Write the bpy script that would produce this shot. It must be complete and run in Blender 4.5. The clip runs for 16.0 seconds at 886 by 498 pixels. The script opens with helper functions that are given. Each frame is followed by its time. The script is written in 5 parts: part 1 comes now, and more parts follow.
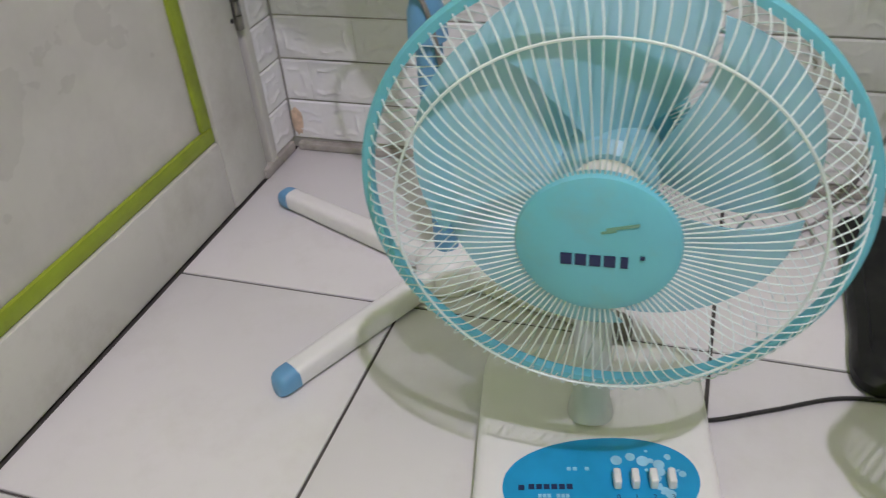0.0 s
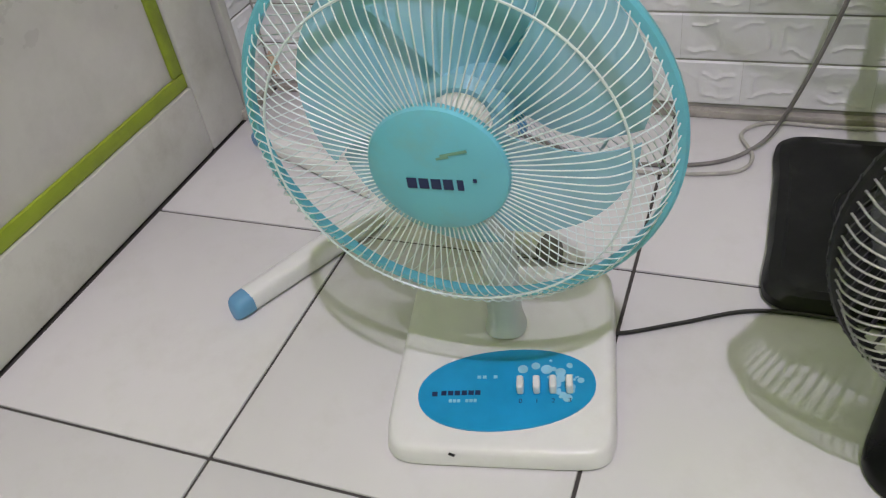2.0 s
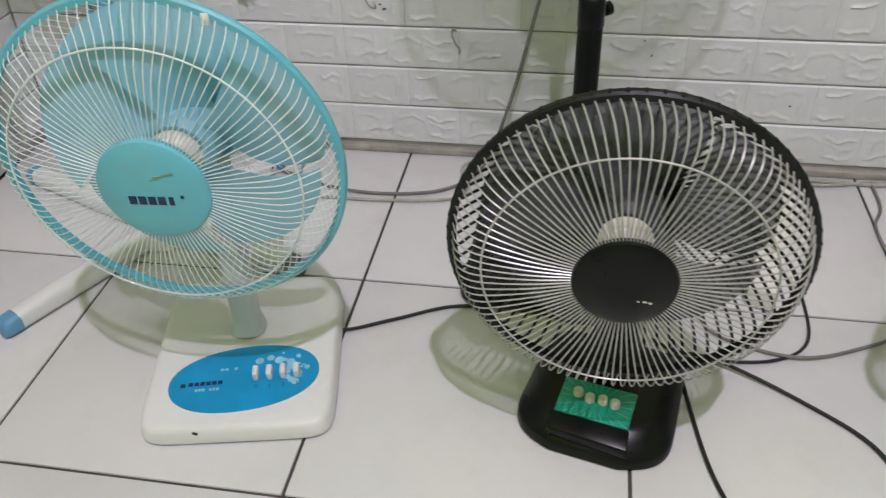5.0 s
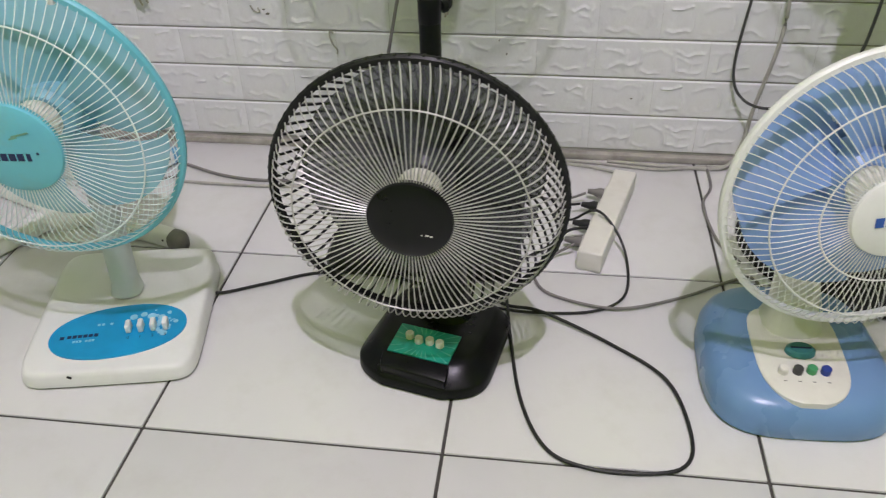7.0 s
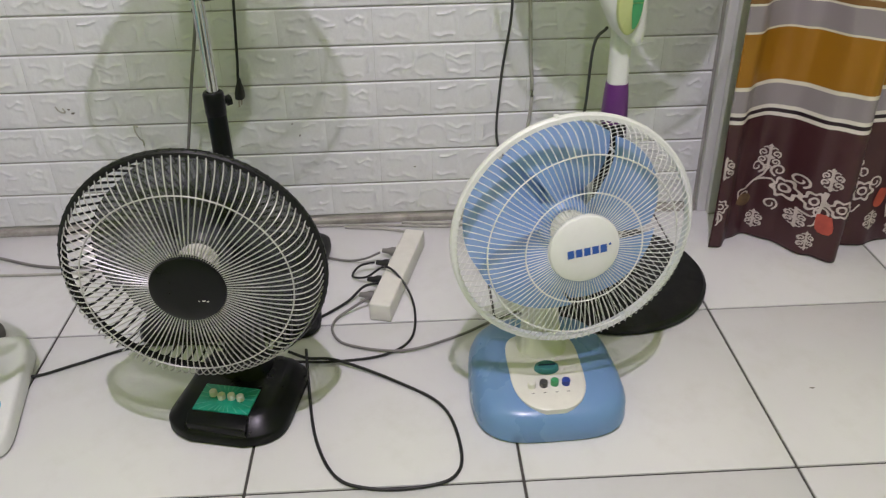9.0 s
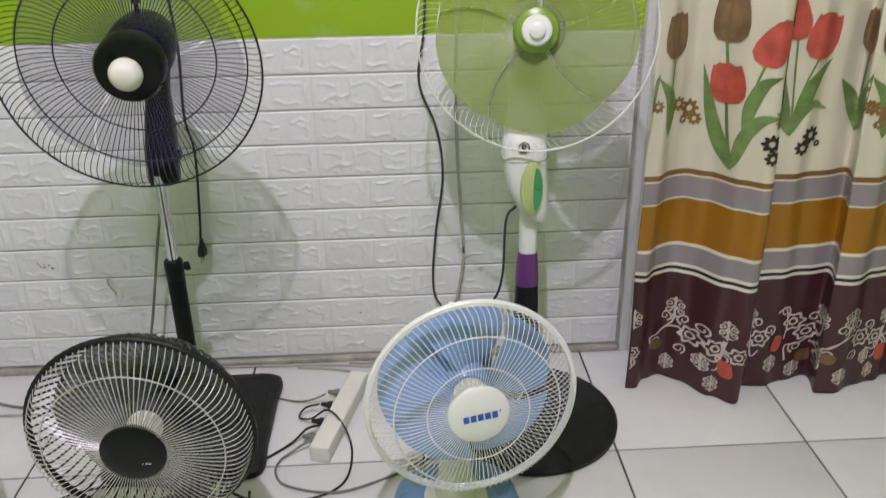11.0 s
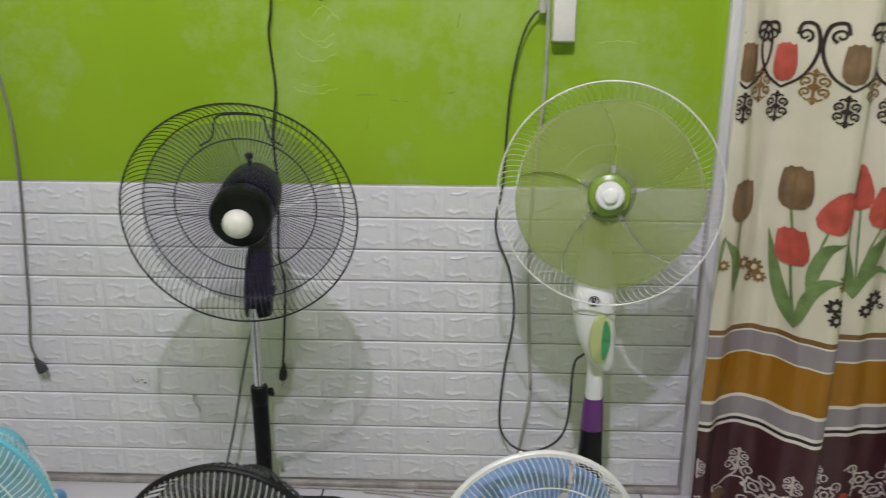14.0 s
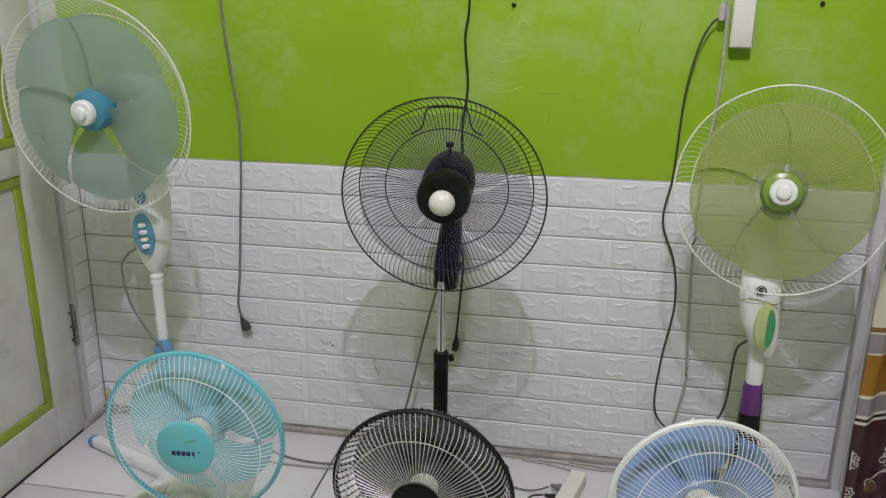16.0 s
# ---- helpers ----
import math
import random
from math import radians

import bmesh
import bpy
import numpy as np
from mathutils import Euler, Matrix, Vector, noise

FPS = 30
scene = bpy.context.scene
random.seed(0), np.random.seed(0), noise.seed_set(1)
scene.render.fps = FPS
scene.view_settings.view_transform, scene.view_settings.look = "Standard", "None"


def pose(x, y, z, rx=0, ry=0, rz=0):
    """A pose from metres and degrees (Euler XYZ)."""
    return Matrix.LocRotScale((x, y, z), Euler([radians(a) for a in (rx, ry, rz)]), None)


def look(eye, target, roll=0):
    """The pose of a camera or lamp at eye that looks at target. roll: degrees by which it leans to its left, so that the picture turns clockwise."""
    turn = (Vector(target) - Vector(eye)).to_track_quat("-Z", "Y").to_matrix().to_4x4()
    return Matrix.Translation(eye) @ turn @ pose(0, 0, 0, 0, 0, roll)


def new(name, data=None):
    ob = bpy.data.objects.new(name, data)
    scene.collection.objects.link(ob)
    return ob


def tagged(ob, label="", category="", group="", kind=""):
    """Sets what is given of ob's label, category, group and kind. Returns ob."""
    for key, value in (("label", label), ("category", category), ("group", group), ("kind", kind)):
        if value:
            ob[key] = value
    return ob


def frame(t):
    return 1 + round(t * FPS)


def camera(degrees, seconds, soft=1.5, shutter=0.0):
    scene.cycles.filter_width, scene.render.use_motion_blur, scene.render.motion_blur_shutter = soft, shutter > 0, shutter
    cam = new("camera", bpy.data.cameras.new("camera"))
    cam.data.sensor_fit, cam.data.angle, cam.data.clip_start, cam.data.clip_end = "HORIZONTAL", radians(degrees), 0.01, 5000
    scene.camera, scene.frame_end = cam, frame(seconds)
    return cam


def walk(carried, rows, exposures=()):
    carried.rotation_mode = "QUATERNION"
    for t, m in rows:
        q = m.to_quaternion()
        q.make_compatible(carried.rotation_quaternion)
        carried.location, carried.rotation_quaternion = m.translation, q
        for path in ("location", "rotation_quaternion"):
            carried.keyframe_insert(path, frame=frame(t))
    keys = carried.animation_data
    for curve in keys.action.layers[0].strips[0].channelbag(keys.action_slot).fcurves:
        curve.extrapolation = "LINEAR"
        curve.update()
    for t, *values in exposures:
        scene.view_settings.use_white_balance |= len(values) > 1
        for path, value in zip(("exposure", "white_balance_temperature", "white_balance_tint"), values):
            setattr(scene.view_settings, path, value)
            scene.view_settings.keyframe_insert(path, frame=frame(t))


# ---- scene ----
cam = camera(56.7, 16.0, soft=1.15, shutter=0.45)
PATH = [
    (0, (0.367, -0.788, 0.703), (-0.215, 0.735, -0.455), -5.3),
    (0.5, (0.395, -0.771, 0.72), (-0.117, 0.75, -0.473), -8.9),
    (1, (0.437, -0.779, 0.71), (-0.053, 0.766, -0.462), -10.6),
    (1.5, (0.474, -0.788, 0.717), (-0.115, 0.69, -0.496), -10.3),
    (2, (0.529, -0.802, 0.724), (-0.154, 0.589, -0.541), -9.9),
    (2.5, (0.555, -0.82, 0.752), (-0.128, 0.574, -0.508), -7.5),
    (3, (0.572, -0.852, 0.783), (0.007, 0.615, -0.454), -4.6),
    (3.5, (0.603, -0.884, 0.796), (0.136, 0.635, -0.419), -3.1),
    (4, (0.631, -0.91, 0.794), (0.232, 0.628, -0.421), -1.8),
    (4.5, (0.668, -0.922, 0.799), (0.316, 0.63, -0.412), -2.4),
    (4.7, (0.682, -0.928, 0.806), (0.357, 0.625, -0.412), -2.5),
    (6.8, (0.891, -1.085, 0.808), (0.652, 0.535, -0.339), -1.3),
    (7, (0.907, -1.09, 0.813), (0.674, 0.525, -0.344), -1.4),
    (7.5, (0.923, -1.116, 0.824), (0.778, 0.539, -0.29), -1.6),
    (8, (0.963, -1.158, 0.839), (0.94, 0.528, -0.238), -1.6),
    (8.5, (1.014, -1.197, 0.864), (1.062, 0.512, -0.175), -1.4),
    (8.7, (1.032, -1.214, 0.874), (1.099, 0.497, -0.16), -1.1),
    (10.8, (1.173, -1.337, 1.076), (1.249, 0.463, 0.207), -1.2),
    (11, (1.185, -1.35, 1.095), (1.268, 0.465, 0.258), -1.0),
    (11.5, (1.194, -1.369, 1.138), (1.293, 0.479, 0.38), -0.0),
    (12, (1.203, -1.376, 1.16), (1.325, 0.491, 0.454), 0.3),
    (12.5, (1.209, -1.381, 1.182), (1.327, 0.501, 0.517), 0.5),
    (13, (1.204, -1.387, 1.201), (1.307, 0.508, 0.57), 0.5),
    (13.5, (1.183, -1.401, 1.209), (1.243, 0.505, 0.603), 0.6),
    (14, (1.154, -1.416, 1.207), (1.096, 0.49, 0.605), 0.3),
    (14.5, (1.122, -1.439, 1.204), (0.91, 0.453, 0.594), -0.1),
    (15, (1.084, -1.475, 1.204), (0.735, 0.398, 0.597), -0.1),
    (15.5, (1.055, -1.538, 1.213), (0.694, 0.335, 0.61), 0.4),
    (16, (1.038, -1.611, 1.218), (0.697, 0.267, 0.619), 0.6),
]
walk(cam, [(t, look(eye, target, roll)) for t, eye, target, roll in PATH], [(0, 0.12, 6700, 12), (4.5, 0.16, 6650, 10), (7, 0.26, 6700, 10), (8.7, 0.22, 6750, 10), (11, 0.26, 6600, 9), (13, 0.05, 6500, 9), (16, 0.03, 6500, 8)])
import functools

# ---- light ----
world = bpy.data.worlds.new("world")
scene.world = world
world.use_nodes = True
world.node_tree.nodes["Background"].inputs[0].default_value = (0.75, 0.85, 1.0, 1)
world.node_tree.nodes["Background"].inputs[1].default_value = 0.3
LAMP = (1.08, -1.62, 2.98)
bulb = bpy.data.lights.new("ceiling_lamp_light", "POINT")
bulb.energy, bulb.shadow_soft_size, bulb.color = 160, 0.03, (1.0, 0.9, 1.19)
new("ceiling_lamp_light", bulb).location = LAMP

# ---- helpers of this scene ----
rnd = random.Random(7)


def mesh_of(name, geo, smooth=True):
    me = bpy.data.meshes.new(name)
    if isinstance(geo, bmesh.types.BMesh):
        bmesh.ops.recalc_face_normals(geo, faces=geo.faces)
        geo.to_mesh(me)
        geo.free()
    else:
        me.from_pydata([tuple(v) for v in geo[0]], [], geo[1])
    if smooth:
        me.polygons.foreach_set("use_smooth", [True] * len(me.polygons))
        me.set_sharp_from_angle(angle=radians(38))
    me.update()
    return me


def part(name, geo, material, parent=None, label="", m=None, kind=""):
    """One mesh object under a thing or a part."""
    me = mesh_of(name, geo)
    if m is not None:
        me.transform(m)
    me.materials.append(material)
    ob = new(name, me)
    ob.parent = parent
    return tagged(ob, label=label, kind=kind)


def thing(name, place, label, category, group="", kind="", turn=0.0):
    ob = new(name)
    ob.empty_display_size = 0.05
    ob.location = place
    ob.rotation_euler = (0, 0, radians(turn))
    return tagged(ob, label, category, group, kind)


def tubes(lines, radius, sides=6, closed=False):
    """Swept wires in one mesh: vertices and faces."""
    verts, faces = [], []
    for line in lines:
        p = np.array(line, float)
        n = len(p)
        if closed:
            tan = np.roll(p, -1, 0) - np.roll(p, 1, 0)
        else:
            tan = np.gradient(p, axis=0)
        tan /= np.linalg.norm(tan, axis=1)[:, None] + 1e-12
        ref = np.array([0.0, 0, 1]) if abs(tan[:, 2]).mean() < 0.8 else np.array([1.0, 0, 0])
        a = np.cross(tan, ref)
        a /= np.linalg.norm(a, axis=1)[:, None] + 1e-12
        b = np.cross(tan, a)
        base = len(verts)
        for i in range(n):
            for k in range(sides):
                w = 2 * math.pi * k / sides
                verts.append(p[i] + radius * (math.cos(w) * a[i] + math.sin(w) * b[i]))
        for i in range(n if closed else n - 1):
            j = (i + 1) % n
            for k in range(sides):
                l = (k + 1) % sides
                faces.append((base + i * sides + k, base + i * sides + l, base + j * sides + l, base + j * sides + k))
        if not closed:
            faces.append(tuple(base + k for k in range(sides))[::-1])
            faces.append(tuple(base + (n - 1) * sides + k for k in range(sides)))
    return verts, faces


def circle(r, z, n=96):
    return [(r * math.cos(2 * math.pi * k / n), r * math.sin(2 * math.pi * k / n), z) for k in range(n)]


def smooth_line(points, steps=8):
    """A Catmull-Rom line through the points."""
    p = [np.array(q, float) for q in points]
    p = [2 * p[0] - p[1], *p, 2 * p[-1] - p[-2]]
    out = []
    for i in range(1, len(p) - 2):
        for s in range(steps):
            t = s / steps
            out.append(0.5 * (2 * p[i] + (p[i + 1] - p[i - 1]) * t + (2 * p[i - 1] - 5 * p[i] + 4 * p[i + 1] - p[i + 2]) * t * t + (3 * p[i] - p[i - 1] - 3 * p[i + 1] + p[i + 2]) * t**3))
    return out + [p[-2]]


def lathe(profile, seg=48, sx=1.0, sy=1.0):
    """A turned solid from (radius, z) pairs round the z axis."""
    verts, faces, rows = [], [], []
    for r, z in profile:
        if r < 1e-6:
            rows.append([len(verts)])
            verts.append((0, 0, z))
        else:
            rows.append(list(range(len(verts), len(verts) + seg)))
            verts += [(sx * r * math.cos(2 * math.pi * k / seg), sy * r * math.sin(2 * math.pi * k / seg), z) for k in range(seg)]
    for a, b in zip(rows, rows[1:]):
        for k in range(seg):
            l = (k + 1) % seg
            if len(a) == 1 and len(b) == 1:
                continue
            if len(a) == 1:
                faces.append((a[0], b[l], b[k]))
            elif len(b) == 1:
                faces.append((a[k], a[l], b[0]))
            else:
                faces.append((a[k], a[l], b[l], b[k]))
    return verts, faces


def box(sx, sy, sz, bevel=0.0, at=(0, 0, 0), seg=2):
    bm = bmesh.new()
    bmesh.ops.create_cube(bm, size=1.0, matrix=Matrix.Translation(at) @ Matrix.Diagonal((sx, sy, sz, 1)))
    if bevel:
        bmesh.ops.bevel(bm, geom=bm.edges[:], offset=bevel, segments=seg, affect="EDGES", profile=0.5)
    return bm


def loft(sections):
    """A solid through closed sections of equal length, capped at both ends."""
    verts, faces, n = [], [], len(sections[0])
    for s in sections:
        verts += [tuple(q) for q in s]
    for i in range(len(sections) - 1):
        for k in range(n):
            l = (k + 1) % n
            faces.append((i * n + k, i * n + l, (i + 1) * n + l, (i + 1) * n + k))
    faces.append(tuple(range(n))[::-1])
    faces.append(tuple((len(sections) - 1) * n + k for k in range(n)))
    return verts, faces


def squircle(a, b, power, n=48):
    """Points of a rounded rectangle with half sides a and b."""
    out = []
    for k in range(n):
        w = 2 * math.pi * (k + 0.5) / n
        c, s = math.cos(w), math.sin(w)
        out.append((a * math.copysign(abs(c) ** (2 / power), c), b * math.copysign(abs(s) ** (2 / power), s)))
    return out


# ---- materials ----
def material(name, color, rough=0.5, metal=0.0, vary=0.0, vary_scale=6.0, bump=0.0, bump_scale=60.0, alpha=1.0, dirt=None, dirt_amount=0.0, dirt_scale=3.0, dirt_from=0.5, dirt_to=0.72, coat=0.0, rand=0.0, spec=0.5):
    m = bpy.data.materials.new(name)
    m.use_nodes = True
    t, b = m.node_tree, m.node_tree.nodes["Principled BSDF"]
    link, node = t.links.new, t.nodes.new
    b.inputs["Roughness"].default_value, b.inputs["Metallic"].default_value = rough, metal
    b.inputs["Alpha"].default_value, b.inputs["Coat Weight"].default_value = alpha, coat
    b.inputs["Specular IOR Level"].default_value = spec
    b.inputs["Base Color"].default_value = (*color, 1)
    pos = node("ShaderNodeTexCoord").outputs["Object"]
    out = None
    if vary or dirt_amount:
        n = node("ShaderNodeTexNoise")
        n.inputs["Scale"].default_value, n.inputs["Detail"].default_value = vary_scale, 6
        link(pos, n.inputs["Vector"])
        r = node("ShaderNodeMapRange")
        r.inputs[1].default_value, r.inputs[2].default_value = 0.3, 0.7
        r.inputs[3].default_value, r.inputs[4].default_value = 1 - vary, 1 + vary * 0.6
        link(n.outputs[0], r.inputs[0])
        mul = node("ShaderNodeMix")
        mul.data_type, mul.blend_type = "RGBA", "MULTIPLY"
        mul.inputs[0].default_value = 1
        mul.inputs[6].default_value = (*color, 1)
        link(r.outputs[0], mul.inputs[7])
        out = mul.outputs[2]
        rr = node("ShaderNodeMapRange")
        rr.inputs[1].default_value, rr.inputs[2].default_value = 0.3, 0.7
        rr.inputs[3].default_value, rr.inputs[4].default_value = rough * 0.85, min(1, rough * 1.25)
        link(n.outputs[0], rr.inputs[0])
        link(rr.outputs[0], b.inputs["Roughness"])
    if dirt_amount:
        n2 = node("ShaderNodeTexNoise")
        n2.inputs["Scale"].default_value, n2.inputs["Detail"].default_value, n2.inputs["Roughness"].default_value = dirt_scale, 9, 0.68
        link(pos, n2.inputs["Vector"])
        r2 = node("ShaderNodeMapRange")
        r2.inputs[1].default_value, r2.inputs[2].default_value, r2.inputs[4].default_value = dirt_from, dirt_to, dirt_amount
        link(n2.outputs[0], r2.inputs[0])
        mx = node("ShaderNodeMix")
        mx.data_type = "RGBA"
        link(r2.outputs[0], mx.inputs[0])
        link(out, mx.inputs[6])
        mx.inputs[7].default_value = (*dirt, 1)
        out = mx.outputs[2]
    if rand:
        info = node("ShaderNodeObjectInfo")
        r3 = node("ShaderNodeMapRange")
        r3.inputs[3].default_value, r3.inputs[4].default_value = 1 - rand, 1 + rand * 0.3
        link(info.outputs["Random"], r3.inputs[0])
        m3 = node("ShaderNodeMix")
        m3.data_type, m3.blend_type = "RGBA", "MULTIPLY"
        m3.inputs[0].default_value = 1
        m3.inputs[6].default_value = (*color, 1)
        if out:
            link(out, m3.inputs[6])
        link(r3.outputs[0], m3.inputs[7])
        out = m3.outputs[2]
    if out:
        link(out, b.inputs["Base Color"])
    if bump:
        n4 = node("ShaderNodeTexNoise")
        n4.inputs["Scale"].default_value, n4.inputs["Detail"].default_value = bump_scale, 5
        link(pos, n4.inputs["Vector"])
        bp = node("ShaderNodeBump")
        bp.inputs["Strength"].default_value, bp.inputs["Distance"].default_value = bump, 0.004
        link(n4.outputs[0], bp.inputs["Height"])
        link(bp.outputs[0], b.inputs["Normal"])
    return m


GREY_DIRT = (0.2, 0.19, 0.15)
M_TILE = material("glazed_white_tile", (0.69, 0.69, 0.69), 0.2, vary=0.05, vary_scale=3, bump=0.04, bump_scale=9, dirt=(0.5, 0.49, 0.44), dirt_amount=0.3, dirt_scale=7, rand=0.04)
M_GROUT = material("dark_grout", (0.07, 0.065, 0.06), 0.9, vary=0.4, vary_scale=20, bump=0.4)
M_FOAM = material("white_foam_brick", (0.775, 0.785, 0.8), 0.5, vary=0.06, vary_scale=14, bump=0.25, bump_scale=90, dirt=(0.55, 0.525, 0.46), dirt_amount=0.4, dirt_scale=5, dirt_from=0.45, rand=0.05)
M_FOAM_BACK = material("foam_panel_groove", (0.38, 0.37, 0.34), 0.8, vary=0.4, vary_scale=9, bump=0.3)
M_WHITE_WALL = material("white_wall_paint", (0.72, 0.72, 0.7), 0.6, vary=0.05, vary_scale=3, bump=0.15, bump_scale=40)
# colour of the unseen ceiling, picked to dim and yellow the light it returns
M_CEILING = material("unseen_ceiling_bounce_tint", (0.43, 0.415, 0.31), 0.8, vary=0.04, vary_scale=2, bump=0.1)
M_DOOR = material("white_door_paint", (0.6, 0.6, 0.56), 0.38, vary=0.1, vary_scale=5, bump=0.15, bump_scale=30, dirt=(0.3, 0.29, 0.24), dirt_amount=0.5, dirt_scale=5)
M_DOOR_GREEN = material("lime_green_trim_paint", (0.29, 0.38, 0.025), 0.4, vary=0.15, vary_scale=14, bump=0.2, bump_scale=50, dirt=(0.13, 0.14, 0.03), dirt_amount=0.4, dirt_scale=18)
M_HINGE = material("tarnished_hinge_steel", (0.28, 0.27, 0.25), 0.4, 0.9, vary=0.4, vary_scale=60)
M_BASETRIM = material("grimy_skirting", (0.4, 0.38, 0.34), 0.6, vary=0.35, vary_scale=16, bump=0.3, dirt=(0.16, 0.14, 0.11), dirt_amount=0.6, dirt_scale=20)
M_BLACK = material("glossy_black_plastic", (0.006, 0.0068, 0.0068), 0.3, vary=0.3, vary_scale=30, bump=0.015, spec=0.22)
M_BLACK_MATT = material("dull_black_plastic", (0.008, 0.0088, 0.009), 0.45, vary=0.3, vary_scale=30, bump=0.05, dirt=(0.03, 0.03, 0.028), dirt_amount=0.4, dirt_scale=20, spec=0.3)
M_CHROME = material("chromed_tube", (0.75, 0.75, 0.74), 0.18, 1.0, vary=0.1, vary_scale=30)
M_TEAL = material("teal_plastic", (0.142, 0.505, 0.625), 0.35, vary=0.08, vary_scale=10, bump=0.03, dirt=(0.3, 0.26, 0.1), dirt_amount=0.25, dirt_scale=14)
M_TEAL_WIRE = material("pale_teal_coated_wire", (0.67, 0.76, 0.765), 0.35, vary=0.1, vary_scale=20)
M_TEAL_BLADE = material("translucent_teal_blade", (0.36, 0.73, 0.88), 0.3, vary=0.08, vary_scale=9, alpha=0.58)
M_WIRE_WHITE = material("white_coated_wire", (0.7, 0.7, 0.68), 0.35, vary=0.1, vary_scale=30)
M_WIRE_SILVER = material("grey_coated_wire", (0.5, 0.49, 0.475), 0.35, 0.2, vary=0.25, vary_scale=25)
M_WIRE_BLACK = material("black_coated_wire", (0.015, 0.015, 0.018), 0.35, vary=0.3, vary_scale=30)
M_DARK_BLADE = material("smoky_grey_blade", (0.11, 0.117, 0.128), 0.3, vary=0.12, vary_scale=9, alpha=0.56)
M_PURPLE_BLADE = material("translucent_violet_blade", (0.075, 0.055, 0.14), 0.4, vary=0.08, vary_scale=9, alpha=0.16, spec=0.08)
M_GREEN_BLADE = material("translucent_green_blade", (0.3, 0.37, 0.1), 0.3, vary=0.06, vary_scale=9, alpha=0.46)
M_MINT_BLADE = material("translucent_mint_blade", (0.28, 0.4, 0.34), 0.3, vary=0.06, vary_scale=9, alpha=0.5)
M_BLUE_BLADE = material("translucent_blue_blade", (0.3, 0.49, 0.88), 0.3, vary=0.08, vary_scale=9, alpha=0.62)
M_CREAM = material("cream_plastic", (0.75, 0.735, 0.675), 0.35, vary=0.06, vary_scale=12, bump=0.03, dirt=(0.4, 0.37, 0.28), dirt_amount=0.2, dirt_scale=18)
M_WHITE = material("white_plastic", (0.78, 0.785, 0.78), 0.32, vary=0.05, vary_scale=12, bump=0.03, dirt=(0.45, 0.43, 0.36), dirt_amount=0.2, dirt_scale=12)
M_NECK = material("greyish_white_plastic", (0.6, 0.64, 0.65), 0.4, vary=0.08, vary_scale=12)
M_BLUE = material("blue_plastic", (0.155, 0.29, 0.53), 0.28, vary=0.06, vary_scale=8, bump=0.02, dirt=(0.24, 0.33, 0.46), dirt_amount=0.12, dirt_scale=9, dirt_from=0.4, dirt_to=0.8)
M_CAP_BLUE = material("mid_blue_plastic", (0.13, 0.34, 0.56), 0.4, vary=0.12, vary_scale=20)
M_STEEL_BLUE = material("petrol_blue_plastic", (0.06, 0.24, 0.34), 0.3, vary=0.1, vary_scale=20)
M_OLIVE = material("dark_green_plastic", (0.2, 0.3, 0.045), 0.3, vary=0.1, vary_scale=20)
M_LIME_CREAM = material("pale_lime_plastic", (0.5, 0.55, 0.24), 0.35, vary=0.06, vary_scale=20)
M_GREEN_KEY = material("green_plastic_key", (0.05, 0.3, 0.12), 0.35, vary=0.1, vary_scale=20)
M_PURPLE = material("purple_plastic", (0.13, 0.028, 0.18), 0.35, vary=0.1, vary_scale=15)
M_LABEL_BLUE = material("bright_blue_label", (0.0, 0.3, 0.6), 0.35, vary=0.12, vary_scale=25)
M_LABEL_PALE = material("pale_blue_bubble_print", (0.3, 0.62, 0.8), 0.35, vary=0.2, vary_scale=40)
M_OLIVE_STAIN = material("faded_olive_stain", (0.17, 0.36, 0.27), 0.45, vary=0.2, vary_scale=60)
M_NAVY = material("navy_print", (0.01, 0.02, 0.09), 0.4, vary=0.1)
M_BLUE_PRINT = material("blue_print", (0.02, 0.1, 0.42), 0.4, vary=0.1)
M_GREEN_PANEL = material("green_printed_panel", (0.01, 0.36, 0.25), 0.35, vary=0.35, vary_scale=35)
M_PALE_RAY = material("pale_green_print", (0.1, 0.48, 0.36), 0.35, vary=0.2, vary_scale=40)
M_TEAL_DARK = material("dark_teal_plastic", (0.04, 0.2, 0.22), 0.35, vary=0.1)
M_BUTTON_GREY = material("dark_grey_button", (0.06, 0.06, 0.06), 0.4, vary=0.1)
M_BUTTON_BLUE = material("blue_button", (0.02, 0.05, 0.3), 0.35, vary=0.1)
M_CABLE_BLACK = material("black_cable_sheath", (0.014, 0.014, 0.015), 0.45, vary=0.2, vary_scale=40)
M_CABLE_GREY = material("grey_cable_sheath", (0.2, 0.19, 0.18), 0.5, vary=0.2, vary_scale=40)
M_CABLE_PALE = material("pale_grey_cable_sheath", (0.42, 0.41, 0.37), 0.5, vary=0.2, vary_scale=40)
M_CABLE_DARK = material("dark_grey_cable_sheath", (0.05, 0.052, 0.05), 0.45, vary=0.2, vary_scale=40)
M_BRASS = material("dull_plug_pin", (0.45, 0.42, 0.36), 0.35, 0.9)
M_SLOT = material("dark_socket_hole", (0.01, 0.01, 0.01), 0.8)

# upper wall: lime emulsion with paler worn patches and scuffs
M_GREEN_WALL = material("lime_green_wall_paint", (0.275, 0.45, 0.016), 0.42, vary=0.09, vary_scale=2.5, bump=0.12, bump_scale=35, dirt=(0.37, 0.51, 0.18), dirt_amount=0.7, dirt_scale=3.1, dirt_from=0.49, dirt_to=0.62)

